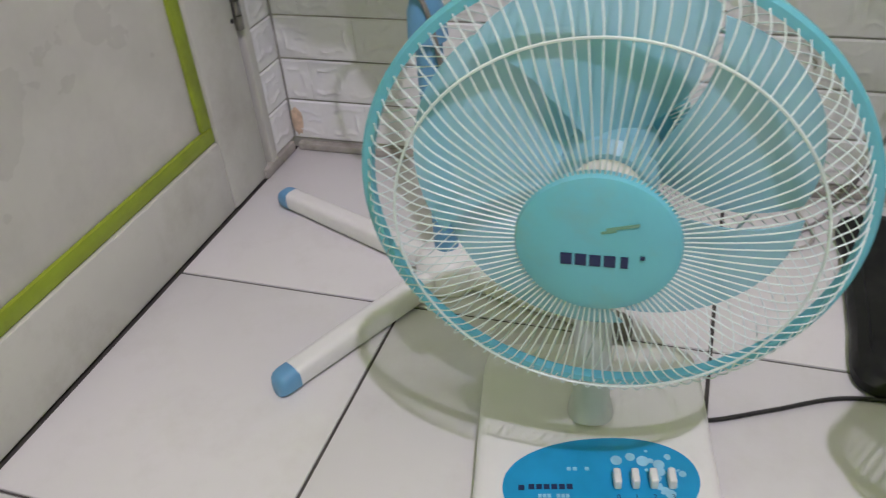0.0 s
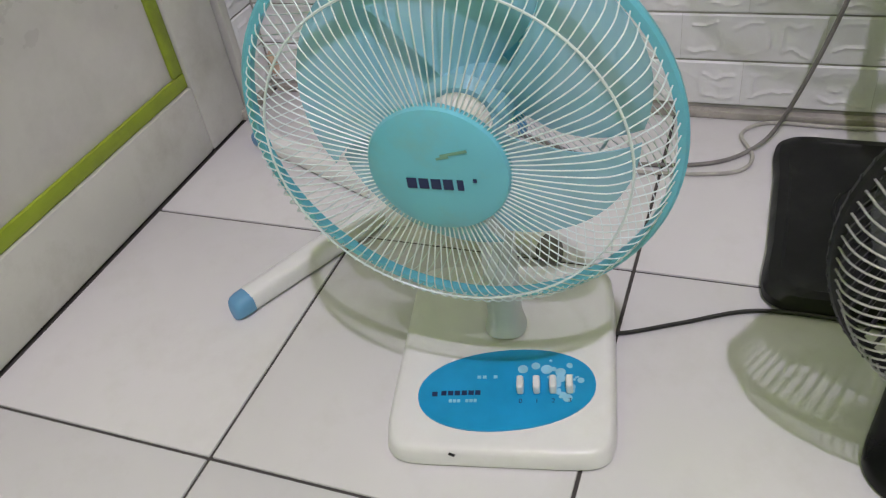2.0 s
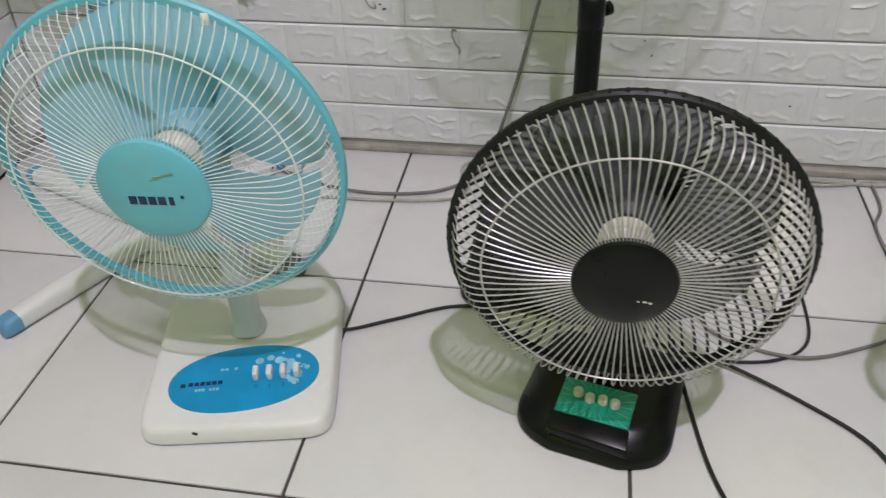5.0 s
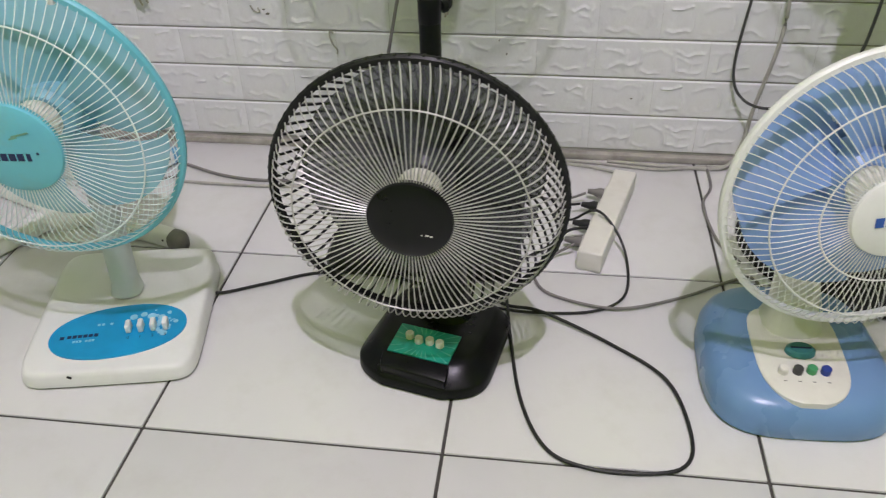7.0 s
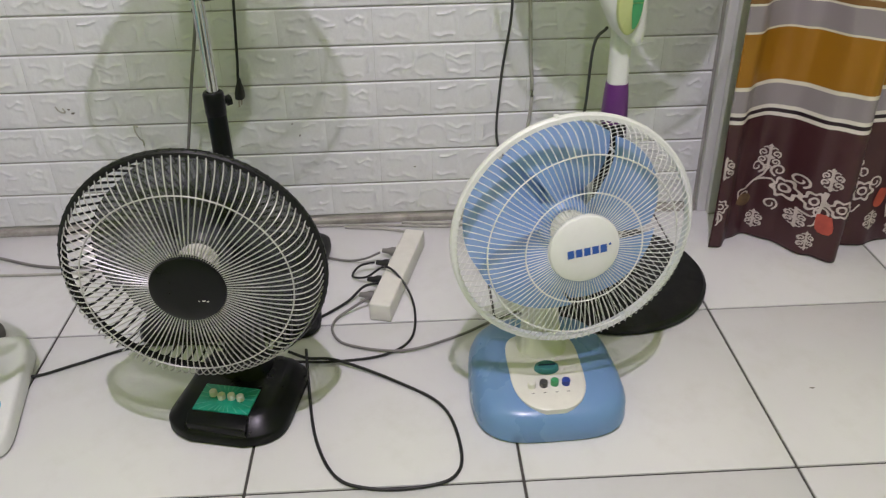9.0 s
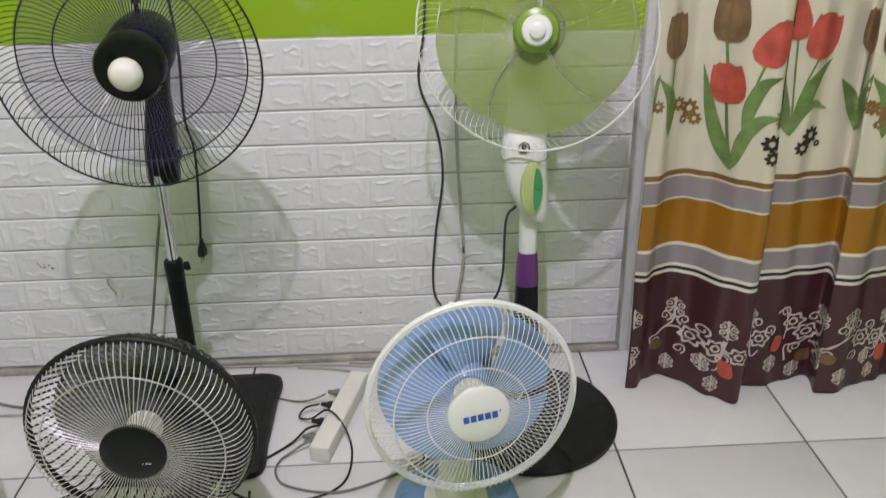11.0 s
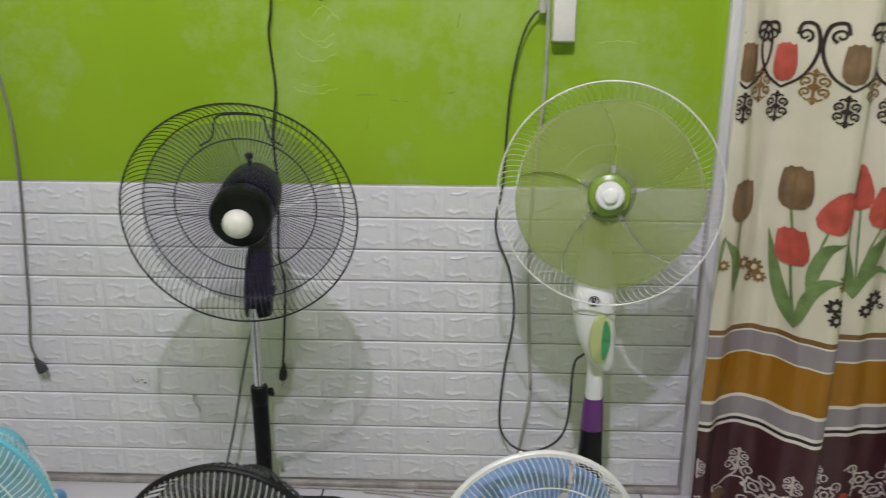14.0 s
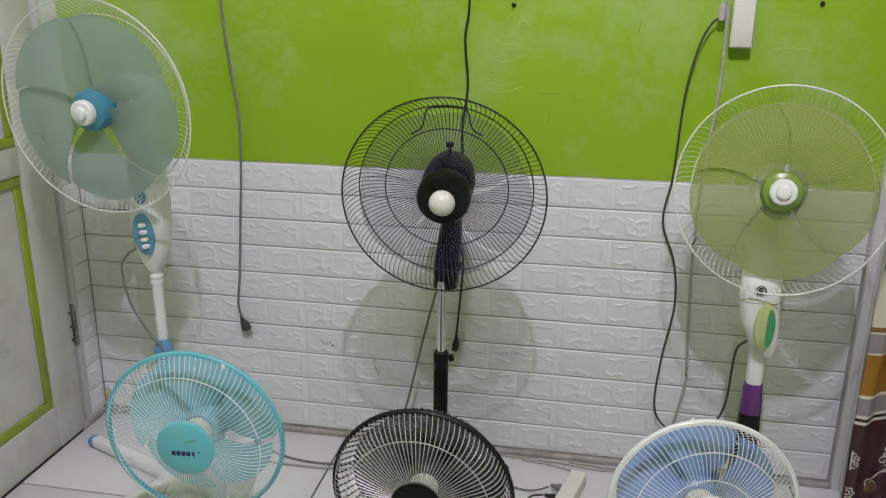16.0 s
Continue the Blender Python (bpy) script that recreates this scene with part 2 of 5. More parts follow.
# curtain cloth: printed bands by height on the cloth
BANDS = ((0.0, (0.058, 0.017, 0.022)), (0.2760, (0.7, 0.65, 0.6)), (0.2837, (0.02, 0.008, 0.015)), (0.2915, (0.7, 0.65, 0.6)), (0.2992, (0.27, 0.235, 0.255)), (0.3409, (0.7, 0.65, 0.56)), (0.3486, (0.31, 0.135, 0.006)),
         (0.4493, (0.68, 0.62, 0.5)), (0.4560, (0.27, 0.235, 0.255)), (0.5006, (0.7, 0.66, 0.56)), (0.5074, (0.2, 0.1, 0.03)), (0.5161, (0.63, 0.59, 0.47)))


def cloth_material():
    m = material("printed_satin_curtain", (0.7, 0.66, 0.53), 0.42, bump=0.06, bump_scale=300)
    t = m.node_tree
    b = t.nodes["Principled BSDF"]
    uv = t.nodes.new("ShaderNodeUVMap")
    sep = t.nodes.new("ShaderNodeSeparateXYZ")
    t.links.new(uv.outputs[0], sep.inputs[0])
    ramp = t.nodes.new("ShaderNodeValToRGB")
    ramp.color_ramp.interpolation = "CONSTANT"
    e = ramp.color_ramp.elements
    e[0].position, e[0].color = 0.0, (*BANDS[0][1], 1)
    e.remove(e[1])
    for z, c in BANDS[1:]:
        e.new(z).color = (*c, 1)
    t.links.new(sep.outputs[1], ramp.inputs[0])
    n = t.nodes.new("ShaderNodeTexNoise")
    n.inputs["Scale"].default_value = 9
    t.links.new(t.nodes["Texture Coordinate"].outputs["Object"], n.inputs["Vector"])
    r = t.nodes.new("ShaderNodeMapRange")
    r.inputs[3].default_value, r.inputs[4].default_value = 0.85, 1.12
    t.links.new(n.outputs[0], r.inputs[0])
    mul = t.nodes.new("ShaderNodeMix")
    mul.data_type, mul.blend_type = "RGBA", "MULTIPLY"
    mul.inputs[0].default_value = 1
    t.links.new(ramp.outputs[0], mul.inputs[6])
    t.links.new(r.outputs[0], mul.inputs[7])
    t.links.new(mul.outputs[2], b.inputs["Base Color"])
    return m


M_CLOTH = cloth_material()
M_PRINT_RED = material("red_tulip_print", (0.5, 0.085, 0.062), 0.5, vary=0.3, vary_scale=30)
M_PRINT_BROWN = material("brown_tulip_print", (0.185, 0.11, 0.055), 0.5, vary=0.3, vary_scale=30)
M_PRINT_LEAF = material("green_leaf_print", (0.15, 0.23, 0.075), 0.5, vary=0.35, vary_scale=30)
M_PRINT_DARK = material("dark_brown_ornament_print", (0.03, 0.015, 0.015), 0.5, vary=0.2, vary_scale=30)
M_PRINT_TAN = material("tan_ornament_print", (0.22, 0.12, 0.04), 0.5, vary=0.2, vary_scale=30)
M_PRINT_PALE = material("pale_ornament_print", (0.6, 0.52, 0.5), 0.5, vary=0.2, vary_scale=30)

# ---- the room ----
# RIGHT, FRONT and TOP bound unseen surfaces, set far off to weaken the bounce
LEFT, BACK, RIGHT, FRONT, TOP = -0.352, 0.392, 4.2, -5.0, 3.3


def slab(name, lo, hi, mat, label="", category="", parent=None, bevel=0.0):
    lo, hi = np.array(lo), np.array(hi)
    ob = part(name, box(*(hi - lo), bevel, (lo + hi) / 2), mat, parent)
    return tagged(ob, label, category, "", "structure") if parent is None else ob


floor = slab("floor", (LEFT - 0.2, FRONT - 0.1, -0.1), (RIGHT + 0.1, BACK + 1.3, -0.003), M_GROUT, "white glazed square tile floor with dark joints", "floor")
wall_back = slab("wall_back", (LEFT - 0.2, BACK + 0.012, -0.01), (1.7185, BACK + 0.15, TOP), M_GREEN_WALL, "lime green painted wall with worn pale patches", "wall")
slab("wall_back_lintel", (1.7185, BACK + 0.012, 2.05), (RIGHT + 0.1, BACK + 0.15, TOP), M_GREEN_WALL, "lime green painted wall over the curtained opening", "wall")
slab("wall_back_end", (2.62, BACK + 0.012, -0.01), (RIGHT + 0.1, BACK + 0.15, 2.05), M_GREEN_WALL, "lime green painted wall beside the opening", "wall")
# unseen walls added to close the room; the green ones tint the fill light
slab("wall_passage", (1.6, BACK + 1.2, -0.01), (RIGHT + 0.1, BACK + 1.3, TOP), M_WHITE_WALL, "unseen white wall added to close the space behind the curtain", "wall")
slab("wall_right", (RIGHT, FRONT, -0.01), (RIGHT + 0.1, BACK + 1.2, TOP), M_GREEN_WALL, "unseen wall added to close the room, lime green for bounced light", "wall")
slab("wall_front", (LEFT - 0.2, FRONT - 0.1, -0.01), (RIGHT + 0.1, FRONT, TOP), M_GREEN_WALL, "unseen wall added to close the room, lime green for bounced light", "wall")
slab("wall_left", (LEFT - 0.15, FRONT, -0.01), (LEFT - 0.004, -0.62, TOP), M_GREEN_WALL, "unseen wall added beyond the door, lime green for bounced light", "wall")
slab("wall_left_lintel", (LEFT - 0.15, -0.62, 2.1), (LEFT - 0.004, BACK + 0.012, TOP), M_WHITE_WALL, "plain white wall over the door", "wall")
slab("wall_left_corner", (LEFT - 0.15, 0.318, -0.01), (LEFT - 0.012, BACK + 0.012, 2.1), M_WHITE_WALL, "narrow white wall between door and corner", "wall")
# added ceiling, out of view; it shapes the ambient light in the shadows
slab("ceiling", (LEFT - 0.2, FRONT - 0.1, TOP), (RIGHT + 0.1, BACK + 1.3, TOP + 0.1), M_CEILING, "unseen ceiling added to close the room, dull yellow for bounced light", "ceiling")

lamp = thing("ceiling_lamp", (LAMP[0], LAMP[1], TOP), "white round socket of the ceiling lamp", "lamp")
part("socket", lathe([(0, 0), (0.05, 0), (0.05, -0.012), (0.03, -0.02), (0.026, -0.025), (0, -0.025)], 32), M_WHITE, lamp)
part("hanging_cord", lathe([(0, -0.024), (0.004, -0.024), (0.004, -0.23), (0.018, -0.235), (0.018, -0.275), (0, -0.276)], 16), M_WHITE, lamp)

# jamb of the opening and edge strip of the panelling
slab("jamb", (1.719, BACK - 0.028, 0.0), (1.752, BACK + 0.15, 2.05), M_WHITE_WALL, "white painted jamb at the curtained opening", "door frame", bevel=0.003)
slab("trim", (1.6985, BACK - 0.014, 0.0), (1.7185, BACK + 0.0118, 2.05), M_WHITE_WALL, "white upright edge strip beside the panelling", "trim", bevel=0.003)
slab("baseboard", (LEFT + 0.01, BACK - 0.012, 0.0), (1.698, BACK + 0.004, 0.014), M_BASETRIM, "thin grimy skirting bead along the wall foot", "baseboard", bevel=0.003)
slab("baseboard_side", (LEFT - 0.008, 0.27, 0.0), (LEFT + 0.006, BACK - 0.013, 0.02), M_BASETRIM, "grimy grey skirting beside the door", "baseboard", bevel=0.004)

# ---- the door ----
door = thing("door_1", (LEFT, -0.1, 0), "closed white door with lime green panel mouldings", "door", kind="structure")
DY0, DY1 = -0.56, 0.286


def dpart(name, y0, y1, z0, z1, x0, x1, mat, bevel=0.003, label=""):
    return part(name, box(x1 - x0, y1 - y0, z1 - z0, bevel, ((x0 + x1) / 2, (y0 + y1) / 2 + 0.1, (z0 + z1) / 2)), mat, door, label)


dpart("stile", 0.171, DY1, 0.002, 2.06, -0.04, 0.0, M_DOOR, 0.005)
dpart("stile", DY0, -0.46, 0.002, 2.06, -0.04, 0.0, M_DOOR)
dpart("bottom_rail", -0.46, 0.171, 0.002, 0.126, -0.04, -0.001, M_DOOR, 0.005)
dpart("middle_rail", -0.46, 0.171, 0.772, 0.842, -0.04, -0.001, M_DOOR)
dpart("top_rail", -0.46, 0.171, 1.94, 2.06, -0.04, -0.001, M_DOOR)
M_DOOR_PANEL = material("marbled_white_panel", (0.62, 0.61, 0.58), 0.3, vary=0.12, vary_scale=4, bump=0.06, bump_scale=20, dirt=(0.36, 0.35, 0.33), dirt_amount=0.7, dirt_scale=5, dirt_from=0.4, dirt_to=0.85)
for z0, z1 in ((0.126, 0.772), (0.842, 1.94)):
    dpart("panel", -0.46, 0.171, z0, z1, -0.032, -0.014, M_DOOR_PANEL, 0.0, "pale marbled panel")

    def bead(name, y0, y1, za, zb, wid, x0, x1, mat, lab):
        for a in ((y0, y1, za, za + wid), (y0, y1, zb - wid, zb), (y0, y0 + wid, za + wid, zb - wid), (y1 - wid, y1, za + wid, zb - wid)):
            dpart(name, a[0] + 0.0005, a[1] - 0.0005, a[2] + 0.0005, a[3] - 0.0005, x0, x1, mat, 0.002, lab)

    bead("green_moulding", -0.459, 0.17, z0 + 0.001, z1 - 0.001, 0.026, -0.0135, -0.006, M_DOOR_GREEN, "lime green painted strip")
for z in (0.32, 1.75):
    hinge = dpart("hinge", 0.2875, 0.296, z - 0.06, z + 0.06, -0.03, 0.006, M_HINGE, 0.002, "tarnished steel hinge")
    for k in range(5):
        part("knuckle", lathe([(0, 0), (0.006, 0.0005), (0.006, 0.0215), (0, 0.022)], 12), M_HINGE, hinge, m=Matrix.Translation((0.004, 0.391, z - 0.058 + 0.0235 * k)))
    for k in range(3):
        part("screw", lathe([(0, 0.0015), (0.0035, 0.001), (0.004, 0)], 10), M_SLOT, hinge, m=Matrix.Translation((0.0005, 0.376, z - 0.04 + 0.04 * k)) @ Matrix.Rotation(radians(90), 4, "Y"))
slab("door_frame", (LEFT - 0.05, 0.298, 0.0), (LEFT + 0.004, 0.3175, 2.08), M_DOOR, "white painted door post", "door frame", bevel=0.003)
slab("door_frame_head", (LEFT - 0.05, -0.62, 2.08), (LEFT + 0.004, 0.3175, 2.0995), M_DOOR, "white painted door head", "door frame", bevel=0.003)
slab("door_frame_far", (LEFT - 0.05, -0.62, 0.0), (LEFT + 0.004, -0.565, 2.08), M_DOOR, "white painted door post", "door frame", bevel=0.003)

# ---- table and standing fans ----
def head_matrix(c, az, el):
    a, e = radians(az), radians(el)
    n = Vector((math.sin(a) * math.cos(e), -math.cos(a) * math.cos(e), math.sin(e)))
    u = Vector((math.cos(a), math.sin(a), 0))
    v = n.cross(u)
    return Matrix(((u.x, v.x, n.x, c[0]), (u.y, v.y, n.y, c[1]), (u.z, v.z, n.z, c[2]), (0, 0, 0, 1)))


def wires(parent, m, profile, n, radius, swirl, mat, sides=5):
    """Radial guard wires, each a piece of its own on one shared mesh; swirl turns each wire as it runs out."""
    fine = smooth_line([(r, z, s) for (r, z), s in zip(profile, np.linspace(0, 1, len(profile)))], 4)
    me = mesh_of("wire", tubes([[(r * math.cos(swirl * s**3), r * math.sin(swirl * s**3), z) for r, z, s in fine]], radius, sides))
    me.materials.append(mat)
    for k in range(n):
        ob = new("wire", me)
        ob.parent = parent
        ob.matrix_basis = m @ Matrix.Rotation(2 * math.pi * k / n, 4, "Z")


def blade(r0, r1, span, pitch, lean):
    """One fan blade: a twisted, rounded sheet with thickness."""
    nr, na = 10, 14
    top, bottom = [], []
    for i in range(nr + 1):
        s = i / nr
        r = r0 + (r1 - r0) * s
        half = span / 2 * (0.82 + 0.18 * min(1, s * 3))
        for j in range(na + 1):
            q = -1 + 2 * j / na
            w = half * q + lean * s * s
            rr = r * (1 - 0.05 * q * q * s)
            z = pitch * q * (1.1 - 0.45 * s) + 0.004 * math.sin(math.pi * s)
            top.append((rr * math.cos(w), rr * math.sin(w), z + 0.0008))
            bottom.append((rr * math.cos(w), rr * math.sin(w), z - 0.0008))
    n = len(top)
    verts, faces = top + bottom, []
    for i in range(nr):
        for j in range(na):
            a, b = i * (na + 1) + j, (i + 1) * (na + 1) + j
            faces += [(a, b, b + 1, a + 1), (n + a, n + a + 1, n + b + 1, n + b)]
    rim = [j for j in range(na + 1)] + [i * (na + 1) + na for i in range(1, nr + 1)] + [nr * (na + 1) + j for j in range(na - 1, -1, -1)] + [i * (na + 1) for i in range(nr - 1, 0, -1)]
    for a, b in zip(rim, rim[1:] + rim[:1]):
        faces.append((a, b, n + b, n + a))
    return verts, faces


def blades(parent, m, r0, r1, z, mat, count, span, pitch, lean=0.25, start=0.2):
    for k in range(count):
        part("blade", blade(r0, r1, radians(span), pitch, lean), mat, parent, m=m @ Matrix.Translation((0, 0, z)) @ Matrix.Rotation(start + 2 * math.pi * k / count, 4, "Z"))


def bars(parent, m, items, mat, label="", name="lettering", bevel=0.0):
    """Flat printed bars: x, y, width, height on the plane z = 0 of m."""
    for x, y, w, h in items:
        ob = part(name, box(w, h, 0.0006, 0.0, (x, y, 0)), mat, parent, label, m=m)
    return ob


def table_head(parent, m, R, cap_r, cap_mat, front_mat, rim_mat, rear_mat, blade_mat, motor_mat, rings, rim_w, n_front, n_rear, front_rad, rear_rad, bulge, cap_label):
    front = [(cap_r * 0.96, 0.046), (R * 0.5, 0.048), (R * 0.72, 0.046), (R * 0.86, 0.04 * bulge), (R * 0.95, 0.026 * bulge), (R * 0.99, 0.005)]
    g = part("front_guard", tubes([circle(R * rings[0][0], rings[0][1])], 0.0011, 6, True), front_mat, parent, m=m)
    wires(g, m, front, n_front, front_rad, 0.06, front_mat)
    for q, z in rings[1:]:
        part("guard_ring", tubes([circle(R * q, z)], 0.0011, 6, True), front_mat, g, m=m)
    part("rim", lathe([(R - 0.004, -rim_w), (R + 0.002, -rim_w), (R + 0.0045, -rim_w * 0.5), (R + 0.0045, rim_w * 0.5), (R + 0.002, rim_w), (R - 0.004, rim_w), (R - 0.004, -rim_w)], 96), rim_mat, parent, m=m)
    rear = [(0.05, -0.092), (R * 0.45, -0.09), (R * 0.75, -0.074), (R * 0.9, -0.04), (R * 0.98, -0.012), (R * 0.995, -0.003)]
    rg = part("rear_guard", tubes([circle(R * 0.7, -0.08)], 0.0014, 6, True), rear_mat, parent, m=m)
    wires(rg, m, rear, n_rear, rear_rad, -0.12, rear_mat)
    cap = part("cap", lathe([(0, 0.0555), (cap_r * 0.5, 0.0548), (cap_r * 0.85, 0.0525), (cap_r * 0.97, 0.0495), (cap_r, 0.046), (cap_r, 0.042), (cap_r * 0.94, 0.040), (0, 0.040)], 64), cap_mat, parent, cap_label, m=m)
    blades(parent, m, 0.036, R * 0.87, -0.046, blade_mat, 5, 71, 0.0125)
    part("blade_hub", lathe([(0, -0.022), (0.03, -0.023), (0.038, -0.031), (0.04, -0.075), (0.034, -0.08), (0, -0.08)], 40), blade_mat, parent, m=m)
    nut = lathe([(0, 0.004), (0.017, 0.003), (0.0245, -0.002), (0.0265, -0.01), (0.0265, -0.0215), (0, -0.0215)], 40)
    nut = part("blade_nut", nut, M_CREAM, parent, "cream ribbed screw nut", m=m)
    rib = mesh_of("rib", box(0.002, 0.0022, 0.014, 0.0006, (0.0268, 0, -0.0135)))
    rib.materials.append(M_CREAM)
    for k in range(20):
        ob = new("rib", rib)
        ob.parent = nut
        ob.matrix_basis = m @ Matrix.Rotation(2 * math.pi * k / 20, 4, "Z")
    part("motor_housing", lathe([(0, -0.092), (0.056, -0.094), (0.06, -0.104), (0.06, -0.155), (0.052, -0.19), (0.03, -0.205), (0, -0.208)], 40), motor_mat, parent, m=m)
    return cap


def keys(parent, m, places, size, mats, label="push button", round_=False):
    for (x, y), mt in zip(places, mats):
        if round_:
            geo = lathe([(0, size[2]), (size[0] * 0.8, size[2]), (size[0], size[2] * 0.85), (size[0], -0.002), (0, -0.002)], 24)
        else:
            geo = box(size[0], size[1], size[2], min(size[0], size[1]) * 0.3, (0, 0, size[2] / 2), 3)
        part("push_button", geo, mt, parent, label, m=m @ Matrix.Translation((x, y, 0)))


def column(points, parent, name, mat, label="", n=28):
    """An oval column: (z, half x, half y, centre x, centre y) sections."""
    secs = [[(cx + px, cy + py, z) for px, py in squircle(a, b, 2.6, n)] for z, a, b, cx, cy in points]
    return part(name, loft(secs), mat, parent, label)


# teal table fan on a white base
fan = thing("table_fan", (0.29, -0.19, 0), "teal table fan with a round cap on a white sloping base", "fan", "table fans on the floor", turn=11.5)
INV = (Matrix.Translation((0.29, -0.19, 0)) @ Matrix.Rotation(radians(11.5), 4, "Z")).inverted()


def plate(a, b, power, levels, tilt):
    """A base plate: rounded outline at several heights (height, inset), its top rising to the back by tilt."""
    return loft([[(x * (a - i) / a, y * (b - i) / b, z + (tilt * (y / b + 1) * 0.5 if z > 0.012 else 0)) for x, y in squircle(a, b, power)] for z, i in levels])


base = part("base", plate(0.1235, 0.1395, 9, ((0.003, 0.003), (0.0045, 0.0005), (0.008, 0.0), (0.02, 0.0022), (0.0245, 0.004), (0.0268, 0.0075), (0.028, 0.013)), 0.016), M_WHITE, fan, "white sloping base with worn edges", m=Matrix.Translation((-0.002, -0.008, 0)))
# gasket plate; its black also paints the shadow line below the base edge
part("underside", plate(0.1235, 0.1395, 9, ((0.0, 0.0045), (0.003, 0.0035)), 0.0), M_BLACK_MATT, fan, "dark underside plate that also draws the shadow line", m=Matrix.Translation((-0.002, -0.008, 0)))
part("chip", box(0.007, 0.0012, 0.004, 0.0004), M_SLOT, base, "dark chip in the white edge", m=Matrix.Translation((-0.048, -0.1452, 0.0208)) @ Matrix.Rotation(0.5, 4, "Y"))
slope = Matrix.Rotation(math.atan2(0.016, 0.278), 4, "X")
top = Matrix.Translation((0, 0, 0.0366)) @ slope
label_plate = part("label_plate", loft([[(0.097 * x, 0.0535 * y, z) for x, y in squircle(1, 1, 2.15)] for z in (-0.001, 0.0012)]), M_LABEL_BLUE, fan, "bright blue oval control label", m=top @ Matrix.Translation((0.003, -0.066, 0)) @ Matrix.Rotation(radians(8), 4, "Z"))
dots = bmesh.new()
for _ in range(26):
    a, q = rnd.uniform(-0.6, 1.2), rnd.uniform(0.3, 0.93) ** 0.5
    r = rnd.uniform(0.0015, 0.0065) * (1 if q < 0.88 else 0.6)
    bmesh.ops.create_circle(dots, cap_ends=True, segments=14, radius=r, matrix=top @ Matrix.Translation((0.003, -0.066, 0.00145 + rnd.uniform(0, 0.0003))) @ Matrix.Rotation(radians(8), 4, "Z") @ Matrix.Translation((0.088 * q * math.cos(a), 0.046 * q * math.sin(a), 0)))
part("bubble_print", dots, M_LABEL_PALE, label_plate, "pale bubbles printed on the label")
LB = top @ Matrix.Translation((0.003, -0.066, 0.0014)) @ Matrix.Rotation(radians(3), 4, "Z")
bars(label_plate, LB, [(-0.078, -0.006, 0.006, 0.006)] + [(-0.068 + 0.0075 * k, -0.005, 0.0058, 0.006) for k in range(6)], M_NAVY)
bars(label_plate, LB, [(-0.06 + 0.0045 * k, -0.0155, 0.0034, 0.004) for k in range(7) if k != 3] + [(-0.03 + 0.006 * k, 0.016, 0.004, 0.004) for k in range(4) if k != 2], M_LABEL_PALE)
keys(fan, LB, [(0.016 + 0.0175 * k, -0.001) for k in range(4)], (0.0074, 0.0165, 0.0145), [M_WHITE] * 4, "white oblong push button")
for k in range(4):
    cu = bpy.data.curves.new("numeral", "FONT")
    cu.body, cu.size, cu.align_x = str(k), 0.008, "CENTER"
    cu.materials.append(M_NAVY)
    ob = new("numeral", cu)
    ob.parent = label_plate
    ob.matrix_basis = LB @ Matrix.Translation((0.016 + 0.0175 * k, -0.02, 0.0006))
M1 = INV @ head_matrix((0.3, -0.280, 0.374), 4, -2)
column([(0.04, 0.024, 0.024, -0.004, 0.026), (0.06, 0.0195, 0.0195, -0.004, 0.027), (0.2, 0.019, 0.019, -0.004, 0.036), (0.3, 0.019, 0.02, -0.004, 0.042), (0.35, 0.02, 0.03, -0.004, 0.05)], fan, "neck", M_NECK, "pale grey neck")
cap = table_head(fan, M1, 0.1785, 0.0575, M_TEAL, M_TEAL_WIRE, M_TEAL, M_TEAL_WIRE, M_TEAL_BLADE, M_TEAL, ((0.82, 0.039),), 0.0044, 104, 104, 0.00063, 0.00055, 0.8, "teal cap with dark brand bars")
bars(cap, M1 @ Matrix.Translation((0, -0.007, 0.0556)), [(-0.02 + 0.0098 * k, 0, 0.0078 if k != 4 else 0.005, 0.0095) for k in range(5)] + [(0.031, 0.005, 0.003, 0.003)], M_NAVY)
bars(cap, M1 @ Matrix.Translation((0.017, 0.022, 0.0552)) @ Matrix.Rotation(0.25, 4, "Z"), [(0, 0, 0.022, 0.0022), (-0.01, -0.002, 0.01, 0.002)], M_OLIVE_STAIN, "brown stain", "stain")
part("clip", box(0.008, 0.012, 0.012, 0.002), M_WHITE, fan, "white rim clip", m=M1 @ Matrix.Translation((0.073, 0.158, 0.0)))

# black table fan
P2, Y2 = (0.768, -0.195, 0), -13
fan = thing("table_fan", P2, "black table fan with grey wires on a glossy black base", "fan", "table fans on the floor", turn=Y2)
INV = (Matrix.Translation(P2) @ Matrix.Rotation(radians(Y2), 4, "Z")).inverted()


def black_section(z, inset, front):
    """A wedge-shaped outline, bowed at the front and a little narrower at the back."""
    out = []
    for x, y in squircle(0.0985 - inset, 0.0845 - inset, 6.5):
        q = (y + 0.0845) / 0.169
        x *= 1 - 0.07 * q
        bow = 0.03 * (1 - (x / 0.0985) ** 2) * max(0.0, min(1.0, -y / 0.08))
        out.append((x, y - bow, z if z < 0.014 else z - front * max(0, 0.5 - q) / 0.5))
    return out


